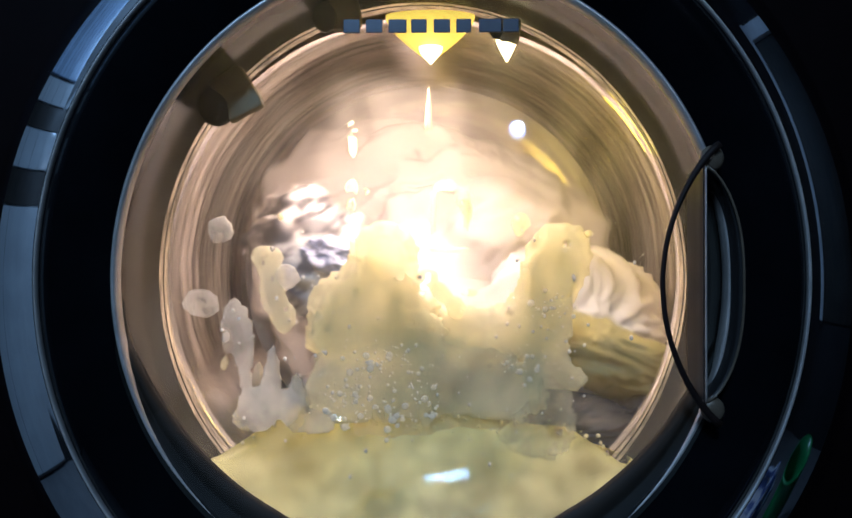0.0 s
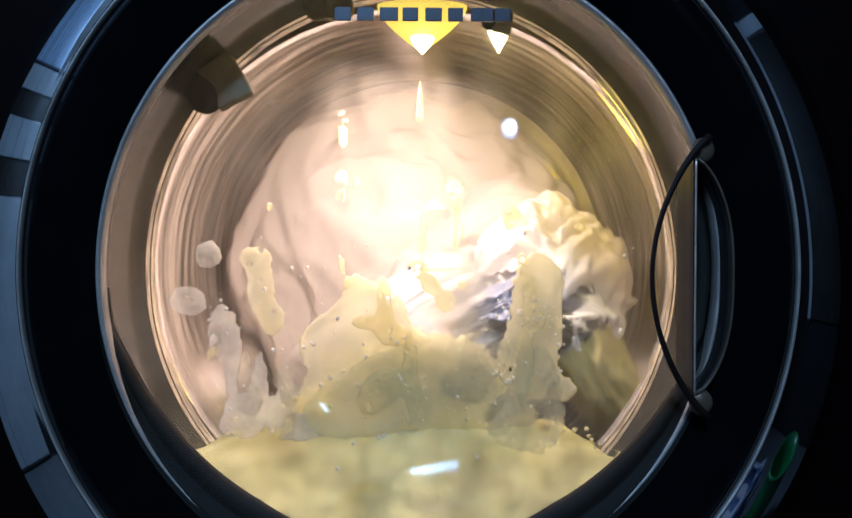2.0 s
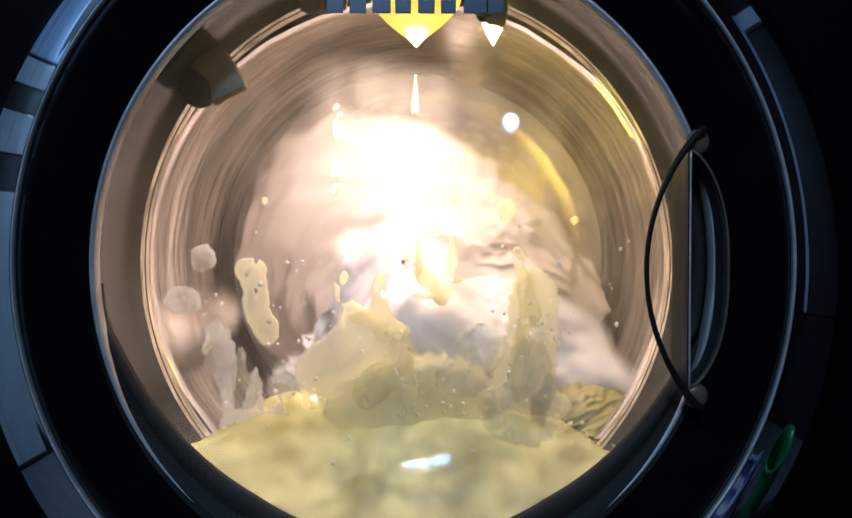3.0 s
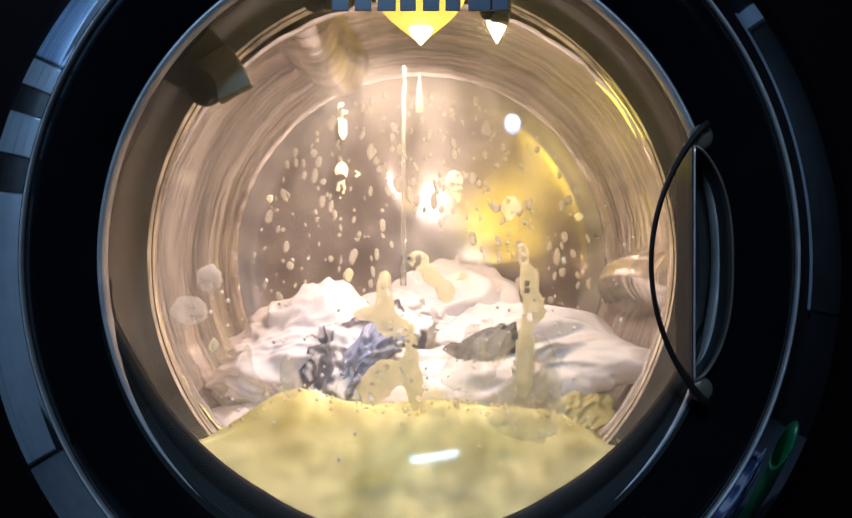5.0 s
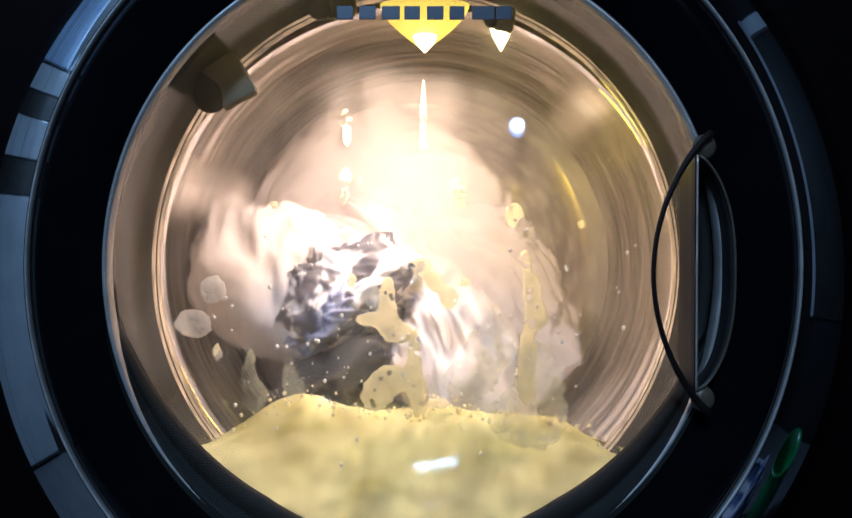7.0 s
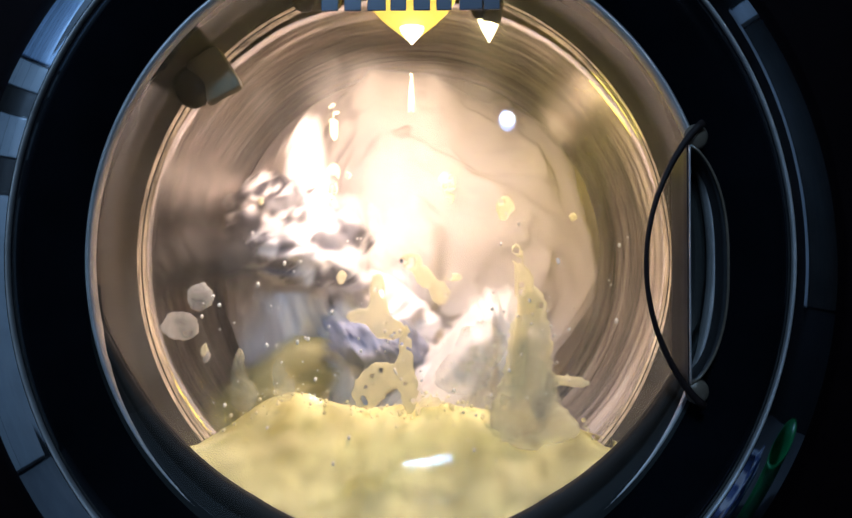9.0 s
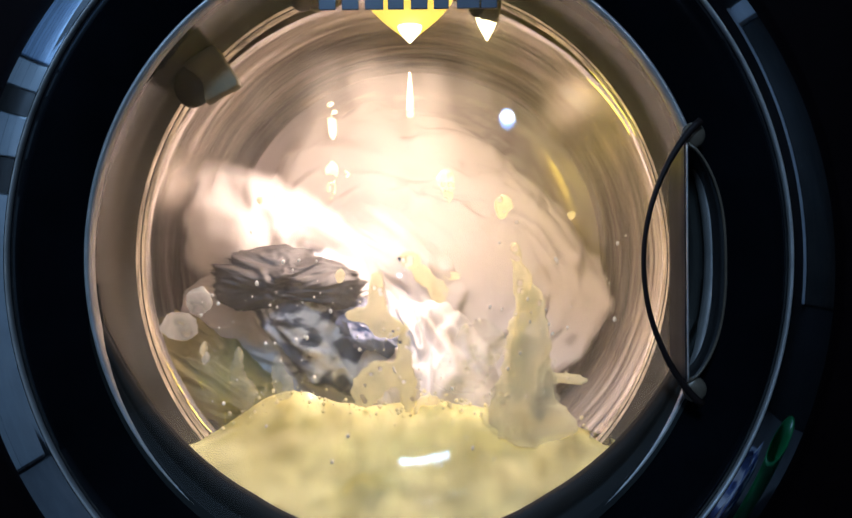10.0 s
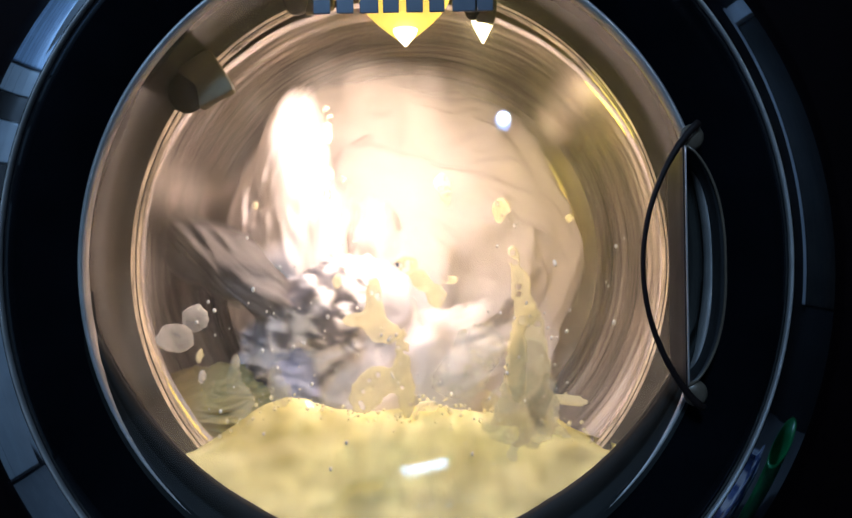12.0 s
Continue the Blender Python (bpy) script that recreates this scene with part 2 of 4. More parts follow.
def smooth_profile(points, n=6):
    """A rounder line through the points (Catmull-Rom)."""
    p = [Vector(q) for q in points]
    p = [2 * p[0] - p[1]] + p + [2 * p[-1] - p[-2]]
    out = []
    for i in range(1, len(p) - 2):
        for k in range(n):
            t = k / n
            a, b, c, d = p[i - 1 : i + 3]
            out.append(tuple(0.5 * (2 * b + (c - a) * t + (2 * a - 5 * b + 4 * c - d) * t * t + (3 * b - a - 3 * c + d) * t**3)))
    out.append(tuple(p[-2]))
    return out


def box(bm, x0, x1, y0, y1, z0, z1, bevel=0.0):
    r = bmesh.ops.create_cube(bm, size=1, matrix=Matrix.Translation(((x0 + x1) / 2, (y0 + y1) / 2, (z0 + z1) / 2)) @ Matrix.Diagonal((x1 - x0, y1 - y0, z1 - z0, 1)))
    if bevel:
        edges = {e for v in r["verts"] for e in v.link_edges}
        bmesh.ops.bevel(bm, geom=list(edges), offset=bevel, segments=2, affect="EDGES", profile=0.6)
    return bm


def tube(points, radius, sides=10):
    bm = bmesh.new()
    pts = [Vector(p) for p in points]
    rings = []
    for i, p in enumerate(pts):
        d = (pts[min(i + 1, len(pts) - 1)] - pts[max(i - 1, 0)]).normalized()
        u = d.cross(Vector((0, 1, 0))).normalized()
        v = d.cross(u)
        r = radius(i / (len(pts) - 1)) if callable(radius) else radius
        rings.append([bm.verts.new(p + r * (math.cos(a) * u + math.sin(a) * v)) for a in (2 * math.pi * k / sides for k in range(sides))])
    for a, b in zip(rings, rings[1:]):
        for k in range(sides):
            bm.faces.new((a[k], a[(k + 1) % sides], b[(k + 1) % sides], b[k]))
    bm.faces.new(rings[0])
    bm.faces.new(rings[-1])
    return bm


# ---- the washing machine ----
machine = tagged(new("washing_machine"), "dark front-loading washing machine with a round glass door, running", "washing machine")
FRONT = 0.030


def front_panel():
    bm = bmesh.new()
    n, half_w, z0, z1 = 128, 0.34, 0.03, 0.98
    inner, outer = [], []
    for i in range(n):
        a = 2 * math.pi * i / n
        sx, sz = math.sin(a), math.cos(a)
        inner.append((0.235 * sx, 0.245 * sz + ZC))
        k = min(half_w / max(abs(sx), 1e-6), ((z1 - ZC) if sz > 0 else (ZC - z0)) / max(abs(sz), 1e-6))
        outer.append((k * sx, ZC + k * sz))
    loops = []
    for ring, y in ((inner, FRONT + 0.03), (inner, FRONT), (outer, FRONT), (outer, FRONT + 0.02)):
        loops.append([bm.verts.new((x, y, z)) for x, z in ring])
    for a, b in zip(loops, loops[1:]):
        for i in range(n):
            bm.faces.new((a[i], a[(i + 1) % n], b[(i + 1) % n], b[i]))
    return bm


sharp(part("front_panel", front_panel(), M_CABINET, machine, "almost black painted front panel"))
bm = bmesh.new()
for x0, x1, y0, y1, z0, z1 in ((-0.34, -0.325, 0.052, 0.62, 0.03, 0.98), (0.325, 0.34, 0.052, 0.62, 0.03, 0.98), (-0.324, 0.324, 0.052, 0.62, 0.965, 0.98),
                               (-0.324, 0.324, 0.605, 0.62, 0.03, 0.964), (-0.324, 0.324, 0.052, 0.604, 0.03, 0.045)):
    box(bm, x0, x1, y0, y1, z0, z1, 0.003)
part("cabinet", bm, M_CABINET, machine, smooth=False)
for x, y in ((-0.28, 0.11), (0.28, 0.11), (-0.28, 0.56), (0.28, 0.56)):
    bm = bmesh.new()
    bmesh.ops.create_cone(bm, cap_ends=True, segments=20, radius1=0.024, radius2=0.018, depth=0.03, matrix=Matrix.Translation((x, y, 0.015)))
    part("foot", bm, M_CUP, machine, "black rubber foot", smooth=False)

# the door: a black bezel that carries the chrome rings, the bowl and the handle
door = part("door", lathe(smooth_profile([(0.2280, -0.0085), (0.2230, -0.0110), (0.2120, -0.0095), (0.1980, -0.0050), (0.1885, -0.0010)], 5), 200, EZ), M_BEZEL, machine, "glossy black door bezel")
part("outer_ring", lathe(smooth_profile([(0.2300, -0.0113), (0.2370, -0.0100), (0.2450, -0.0072), (0.2530, -0.0032), (0.2610, 0.0022), (0.2690, 0.0092), (0.2760, 0.0168), (0.2820, 0.0250), (0.2840, 0.0296)], 5), 220, EZ, sag=0.13), M_RING, door, "dark mirror-polished outer ring")
part("outer_trim", lathe([(0.2278, -0.0090), (0.2284, -0.0112), (0.2294, -0.0116), (0.2302, -0.0102), (0.2298, -0.006), (0.228, -0.006)], 200, EZ, closed=True), M_TRIM, door, "thin bright chrome line")
part("inner_trim", lathe(smooth_profile([(0.1886, 0.0004), (0.1878, -0.0018), (0.1858, -0.0016), (0.1842, 0.0010), (0.1840, 0.0040)], 3), 200, EZ), M_TRIM, door, "bright chrome edge around the glass")
M_INNER = material("inner_frame_plastic", (0.05, 0.04, 0.03), 0.22, 0.0, 30, 0.3, 0.1, 80)
part("inner_frame", lathe(smooth_profile([(0.1884, 0.0012), (0.1905, 0.0200), (0.1880, 0.0400), (0.1800, 0.0500)], 4), 160, EZ), M_INNER, door, "brown-grey inner door frame")



def shade_crescent():
    """Shade low in the door frame, built as a crescent that grows towards the bottom, with a rounded inner edge."""
    bm = bmesh.new()
    n, rings = 120, []
    for k, (s, y) in enumerate(((0.0, 0.0016), (0.45, 0.0034), (0.5, 0.0040), (0.55, 0.0034), (0.92, 0.0046), (1.0, 0.0062), (0.97, 0.0090), (0.0, 0.0075))):
        ring = []
        for i in range(n + 1):
            a = math.radians(-86 + 172 * i / n)
            q = max(0.0, min(1.0, (math.cos(a) - 0.20) / 0.64)) ** 0.75
            c = max(0.0, min(1.0, (math.cos(a) - 0.02) / 0.22))
            r = 0.1846 + 0.0048 * c * (1 - s) - s * 0.0210 * q
            ring.append(bm.verts.new((r * math.sin(a), y - 0.0046 * c * (1 - s), ZC - r * EZ * math.cos(a))))
        rings.append(ring)
    for a, b in zip(rings, rings[1:]):
        for i in range(n):
            bm.faces.new((a[i], a[i + 1], b[i + 1], b[i]))
    return bm


# flat black: the crescent is added where the lower frame gets no light
M_RIMSHADE = material("rim_shade_black", (0.004, 0.004, 0.003), 0.5, 0.0, 60, 0.3, Specular_IOR_Level=0.15)
part("rim_shade", shade_crescent(), M_RIMSHADE, door, "black crescent that stands in for shade on the lower inner frame")

BOWL = [(0.1838, 0.0060), (0.1770, 0.0180), (0.1690, 0.0310), (0.1590, 0.0430), (0.1460, 0.0540), (0.1270, 0.0650), (0.1000, 0.0740), (0.0500, 0.0820), (0.0004, 0.0845)]


def bowl_y(r):
    """Depth of the bowl's rear face at radius r."""
    for (r1, y1), (r0, y0) in zip(BOWL, BOWL[1:]):
        if r0 <= r <= r1:
            return y0 + (y1 - y0) * (r - r0) / (r1 - r0) + 0.0045
    return 0.0890 if r < 0.01 else 0.010


bowl_front = smooth_profile(BOWL, 4)
bowl_back = [(max(r - 0.0002, 0.0003), y + 0.0040) for r, y in reversed(bowl_front)]
bowl = part("glass_bowl", lathe(bowl_front + bowl_back, 160, 1.0), M_GLASS, door, "domed clear glass bowl filmed with soap")
bowl.scale = (1, 1, EZ)
bowl.location = (0, 0, ZC * (1 - EZ))
bowl.visible_shadow = False


cover = [(0.1850, -0.0012), (0.1800, -0.0018), (0.1500, -0.0030), (0.1000, -0.0044), (0.0500, -0.0052), (0.0004, -0.0055)]
shield = part("glass_cover", lathe(smooth_profile(cover, 3) + [(max(r, 0.0003), y + 0.0025) for r, y in reversed(smooth_profile(cover, 3))], 160, EZ), M_PANE, door, "clear outer cover of the door")
shield.visible_shadow = False


# handle: a recess at the rim with bright edges, and a thin dark bow over it
def cup():
    bm = bmesh.new()
    n, loops = 40, []
    for grow, y in ((1.10, -0.0125), (1.0, -0.0135), (0.93, -0.010), (0.88, 0.014)):
        left = [(0.1662 + (1 - grow) * 0.004, 0.0685 * t * (0.9 + 0.1 * grow)) for t in [-1 + 2 * i / n for i in range(n + 1)]]
        right = [(0.1662 + (0.0205 * grow) * (1 - abs(t) ** 2.6) ** 0.75 + 0.0015, 0.0685 * t * (0.9 + 0.1 * grow)) for t in [1 - 2 * i / n for i in range(n + 1)]]
        loops.append([bm.verts.new((x, y, ZC + z - 0.003)) for x, z in left + right])
    m = len(loops[0])
    for a, b in zip(loops, loops[1:]):
        for i in range(m):
            bm.faces.new((a[i], a[(i + 1) % m], b[(i + 1) % m], b[i]))
    bm.faces.new(loops[-1])
    return bm


handle = part("handle", cup(), M_CUP, door, "black recessed grip")
edge = [(0.1667, -0.0145, ZC - 0.003 + 0.0685 * (-1 + 2 * i / 30)) for i in range(31)]
part("grip_edge", tube(edge, 0.0006, 8), M_TRIM, door, "bright edge of the grip")
edge = [(0.1677 + 0.0212 * (1 - abs(t) ** 2.6) ** 0.75, -0.0140, ZC - 0.003 + 0.0685 * t) for t in [-1 + 2 * i / 40 for i in range(41)]]
part("grip_edge", tube(edge, 0.0008, 8), M_CUPWARM, door)
for s in (1, -1):
    bm = bmesh.new()
    bmesh.ops.create_uvsphere(bm, u_segments=20, v_segments=12, radius=1, matrix=Matrix.Translation((0.1715, -0.0115, ZC - 0.003 + s * 0.0735)) @ Matrix.Diagonal((0.0070, 0.0035, 0.0075, 1)))
    part("grip_end", bm, M_CUPWARM, door, "bronze plastic end of the grip")
bow = []
for i in range(49):
    t = -1 + 2 * i / 48
    bow.append((0.1740 - 0.0342 * (1 - abs(t) ** 2.0) ** 0.85, -0.0160 - 0.004 * (1 - t * t), ZC - 0.003 + 0.0810 * t))
part("handle_bow", tube(bow, lambda s: 0.0014 + 0.0009 * (1 - 4 * s * (1 - s)), 12), M_BOW, door, "thin dark brown bow across the grip")

# maker's mark: plain bars on the glass
for i, w in enumerate((0.0115, 0.0115, 0.0125, 0.0110, 0.0115, 0.0105, 0.0150, 0.0110)):
    x = -0.0455 + i * 0.01355 + (0.0008 if i > 6 else 0)
    bm = box(bmesh.new(), x, x + w - 0.0015, -0.0052, -0.0038, 0.6985, 0.7065, 0.0003)
    part("logo_bar", bm, M_LOGO, door, "blue-grey bar of the maker's mark", smooth=False)

# gasket, nozzles and lamp at the mouth of the drum
GASKET = [(0.1895, 0.0420), (0.1885, 0.0470), (0.1872, 0.0510), (0.1840, 0.0520), (0.1818, 0.0550), (0.1820, 0.0600), (0.1850, 0.0630), (0.1868, 0.0660), (0.1860, 0.0700), (0.1848, 0.0740), (0.1862, 0.0800), (0.1900, 0.0830), (0.1960, 0.0850), (0.2250, 0.0880)]
part("gasket", lathe(smooth_profile(GASKET, 4), 200, EZ, wobble=0.005), M_RUBBER, machine, "wet grey-brown rubber door gasket")
M_CREASE = material("crease_shade_and_inlet", (0.035, 0.028, 0.018), 0.2, 0.0, 60, 0.4, 0.3, 120)
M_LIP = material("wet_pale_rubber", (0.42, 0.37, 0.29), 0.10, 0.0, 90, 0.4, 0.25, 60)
# the two dark rings stand in for crease shade; the pale one is the lip
for r, y, w, mat, text in ((0.1870, 0.0490, 0.0018, M_CREASE, "dark ring that stands in for shade in a gasket crease"), (0.1836, 0.0620, 0.0016, M_CREASE, "dark ring that stands in for shade in a gasket crease"), (0.1842, 0.0540, 0.0021, M_LIP, "shiny wet lip of the gasket")):
    part("gasket_ring", lathe([(r + w * math.cos(a), y + w * math.sin(a)) for a in (k * math.pi / 6 for k in range(12))], 220, EZ, closed=True, wobble=0.005), mat, machine, text)
part("tub_mouth", lathe([(0.2360, 0.0560), (0.2360, 0.0860), (0.2700, 0.0900), (0.2700, 0.4600), (0.0100, 0.4700)], 96), M_CUP, machine, "dark tub around the drum")


def nozzle(x, z, turn, size):
    """A squarish moulded body with a dark round inlet on its outer end."""
    bm = box(bmesh.new(), -0.25 * size, 1.0 * size, -0.30 * size, 0.30 * size, -0.80 * size, 0.72 * size, 0.24 * size)
    bmesh.ops.subdivide_edges(bm, edges=bm.edges[:], cuts=2, use_grid_fill=True)
    for v in bm.verts:
        v.co += 0.12 * size * noise.noise_vector(v.co * 0.9 / size + Vector((turn, 0, 0)))
    body = part("spray_nozzle", bm, M_NOZZLE, machine, "stubby brown plastic spray nozzle")
    body.matrix_world = pose(x, 0.042, z, 0, turn, 0)
    bm = bmesh.new()
    bmesh.ops.create_uvsphere(bm, u_segments=24, v_segments=14, radius=1, matrix=Matrix.Translation((-0.42 * size, -0.06 * size, -0.02 * size)) @ Matrix.Diagonal((0.62 * size, 0.36 * size, 0.70 * size, 1)))
    part("inlet", bm, M_CREASE, body, "dark wet rubber inlet")
    return body


nozzle(-0.1310, 0.6705, -30, 0.0205)
nozzle(-0.0574, 0.7275, -10, 0.0160)
nozzle(0.0563, 0.7165, 10, 0.0105)

# lamp: a yellow lens that hangs from the gasket's top and a smaller one beside it
def drop_shape(x, y, z, w, h, d, tip=1.0, seg=28):
    """A rounded cone that hangs down from (x, y, z)."""
    bm = bmesh.new()
    rows = []
    for k in range(13):
        s = k / 12
        r = (1 - s ** 1.7) ** 1.15 * w / 2 + 0.0006
        rows.append([bm.verts.new((x + r * math.sin(a), y + r * d / w * math.cos(a), z - h * s ** tip)) for a in (2 * math.pi * i / seg for i in range(seg))])
    for a, b in zip(rows, rows[1:]):
        for i in range(seg):
            bm.faces.new((a[i], a[(i + 1) % seg], b[(i + 1) % seg], b[i]))
    bm.faces.new(rows[0])
    bm.faces.new(rows[-1])
    return bm


part("lamp_lens", drop_shape(*(0.0062, 0.0500, 0.7289), 0.060, 0.032, 0.022), M_LENS, machine, "glowing yellow drum lamp lens")
part("lamp_lens", drop_shape(*(0.0580, 0.0460, 0.7151), 0.015, 0.019, 0.012), M_TIP, machine, "small glowing lamp tip")

part("lamp_tip", drop_shape(*(0.0066, 0.0470, 0.7062), 0.015, 0.011, 0.012), M_TIP, machine, "white-hot tip of the lamp")

# the drum: wall, back plate, lifters and the foam specks that ride on it
drum = part("drum", lathe(smooth_profile([(0.1930, 0.0920), (0.1915, 0.0960), (0.1940, 0.1010), (0.2200, 0.1080), (0.2380, 0.1180), (0.2420, 0.1350)], 3)
                          + [(0.2420 - 0.0020 * noise.noise((0.3, y * 95, 0)) - 0.0008 * noise.noise((0.7, y * 240, 0)), y) for y in (0.139 + 0.003 * k for k in range(88))]
                          + [(0.2415, 0.4060), (0.2400, 0.4180), (0.2300, 0.4260)], 300, zc=0.0, wobble=0.004, ripple=0.006), M_STEEL, machine, "brushed stainless steel drum")
PLATE = [(0.2300, 0.4262), (0.2180, 0.4300), (0.1980, 0.4340), (0.1500, 0.4275), (0.0950, 0.4195), (0.0500, 0.4142), (0.0004, 0.4125)]


PLATE_LINE = smooth_profile(PLATE, 6)


def plate_y(r, a):
    """Depth of the back plate at radius r and angle a."""
    for (r1, y1), (r0, y0) in zip(PLATE_LINE, PLATE_LINE[1:]):
        if r0 <= r <= r1:
            y = y0 + (y1 - y0) * (r - r0) / max(r1 - r0, 1e-6)
            break
    else:
        y = PLATE_LINE[-1][1]
    arm = max(0.0, min(1.0, (0.21 - r) / 0.05)) * max(0.0, min(1.0, (r - 0.04) / 0.05))
    return y - 0.009 * arm * (0.5 + 0.5 * math.cos(3 * a)) ** 5


def star_plate():
    bm = bmesh.new()
    rings, n = [], 180
    for r, _ in PLATE_LINE:
        ring = []
        for i in range(n):
            a = 2 * math.pi * i / n
            ring.append(bm.verts.new((r * math.sin(a), plate_y(r, a), r * math.cos(a))))
        rings.append(ring)
    for a, b in zip(rings, rings[1:]):
        for i in range(n):
            bm.faces.new((a[i], a[(i + 1) % n], b[(i + 1) % n], b[i]))
    return bm


part("back_plate", star_plate(), M_PLATE, drum, "pressed steel back plate with three ribs")


def lifter(angle):
    bm = bmesh.new()
    rows = []
    for k in range(15):
        s = k / 14
        y = 0.130 + 0.270 * s
        h = 0.050 * math.sin(math.pi * min(max(s, 0.03), 0.97)) ** 0.45
        w = 0.036
        row = []
        for j in range(11):
            t = -1 + 2 * j / 10
            x = w * t
            z = -math.sqrt(0.2415**2 - x * x) + h * (math.cos(t * math.pi / 2) ** 0.7 if abs(t) < 1 else 0)
            row.append(bm.verts.new((x + 0.006 * math.sin(s * 5), y, z)))
        rows.append(row)
    for a, b in zip(rows, rows[1:]):
        for j in range(10):
            bm.faces.new((a[j], a[j + 1], b[j + 1], b[j]))
    bmesh.ops.rotate(bm, verts=bm.verts[:], cent=(0, 0, 0), matrix=Matrix.Rotation(radians(angle), 3, "Y"))
    return part("lifter", bm, M_STEEL, drum, "rounded steel lifter")


for a in (60, 180, 300):
    lifter(a)


def specks():
    rnd = random.Random(4)
    bm = bmesh.new()
    for k in range(520):
        r, a = 0.215 * math.sqrt(rnd.uniform(0.03, 1)), rnd.uniform(0, 2 * math.pi)
        size = rnd.choice((0.0016, 0.0022, 0.003, 0.0042)) * rnd.uniform(0.7, 1.2)
        m = pose(r * math.sin(a), plate_y(r, a) - 0.001, r * math.cos(a), 0, 24 + rnd.uniform(-22, 22), 0) @ Matrix.Diagonal((size, size * 0.4, size * rnd.uniform(1.1, 2.4), 1))
        bmesh.ops.create_icosphere(bm, subdivisions=2, radius=1, matrix=m)
    for v in bm.verts:
        v.co += 0.0012 * noise.noise_vector(v.co * 260)
    return bm


part("foam_specks", specks(), M_SPECK, drum, "flecks of white foam", kind="stuff")


# ---- foam ----
def foam_line(x):
    """Height of the foam's upper edge on the glass over the door's centre line."""
    q = (x + 0.004) / 0.138
    rise = 0.010 * math.exp(-((x + 0.088) / 0.030) ** 2) - 0.004 * math.exp(-((x + 0.01) / 0.03) ** 2)
    return -0.106 + rise - 0.018 * abs(q) ** 5 + 0.005 * noise.noise((x * 26, 1.3, 0)) + 0.002 * noise.noise((x * 80, 4.1, 0))


def pool():
    bm = bmesh.new()
    n, cols = 84, []
    for i in range(n + 1):
        x = 0.1390 * (-1 + 2 * i / n)
        low = -math.sqrt(0.1815**2 - x * x) * EZ
        top = max(foam_line(x), low + 0.002)
        col = []
        for k in range(25):
            z = low + (top - low) * (k / 24)
            r = math.hypot(x, z / EZ)
            lump = 0.009 * noise.noise((x * 17, z * 24, 3)) + 0.003 * noise.noise((x * 45, z * 60, 5)) + 0.0012 * noise.noise((x * 120, z * 120, 6))
            round_off = 0.014 * max(0.0, (k / 24 - 0.74) / 0.26) ** 2
            col.append((x, bowl_y(min(r, 0.1830)) + 0.0028 + max(2.2 * lump, -0.002) + round_off, z))
        y0 = col[-1][1]
        for k in range(1, 21):
            s = k / 20
            y = y0 + (0.405 - y0) * s
            z = top - (0.030 + 0.07 * (abs(x) / 0.144) ** 3) * min(1, s * 5) + 0.016 * noise.noise((x * 18, y * 18, 7)) * min(1, s * 6)
            col.append((x, y, max(z, -math.sqrt(0.236**2 - x * x) + 0.004)))
        for k in range(8):
            y = 0.405 - 0.343 * k / 8
            deep = -math.sqrt((0.236 if y > 0.135 else 0.1815) ** 2 - x * x)
            col.append((x, y, min(deep, top - 0.034)))
        cols.append([bm.verts.new((a, b, ZC + c)) for a, b, c in col])
    m = len(cols[0])
    for a, b in zip(cols, cols[1:]):
        for k in range(m):
            bm.faces.new((a[k], a[(k + 1) % m], b[(k + 1) % m], b[k]))
    bm.faces.new(cols[0])
    bm.faces.new(cols[-1])
    return bm


def fringe():
    """Bubbles of all sizes along the foam's upper edge."""
    rnd = random.Random(12)
    bm = bmesh.new()
    for k in range(220):
        x = rnd.uniform(-0.125, 0.125)
        z = foam_line(x) + rnd.gauss(0.001, 0.004)
        r = rnd.choice((0.0004, 0.0006, 0.0009, 0.0013)) * rnd.uniform(0.8, 1.3)
        y = bowl_y(math.hypot(x, z / EZ)) + r + rnd.uniform(0.0, 0.012)
        bmesh.ops.create_icosphere(bm, subdivisions=2 if r > 0.0012 else 1, radius=r, matrix=Matrix.Translation((x, y, ZC + z)))
    return bm


tagged(link("foam_bubbles", fringe(), M_FOAMTHIN), "fringe of small pale bubbles on the foam's edge", "foam", kind="stuff")
tagged(link("foam_pool", pool(), M_FOAM), "thick yellowish soap foam along the bottom of the drum", "foam", kind="stuff")


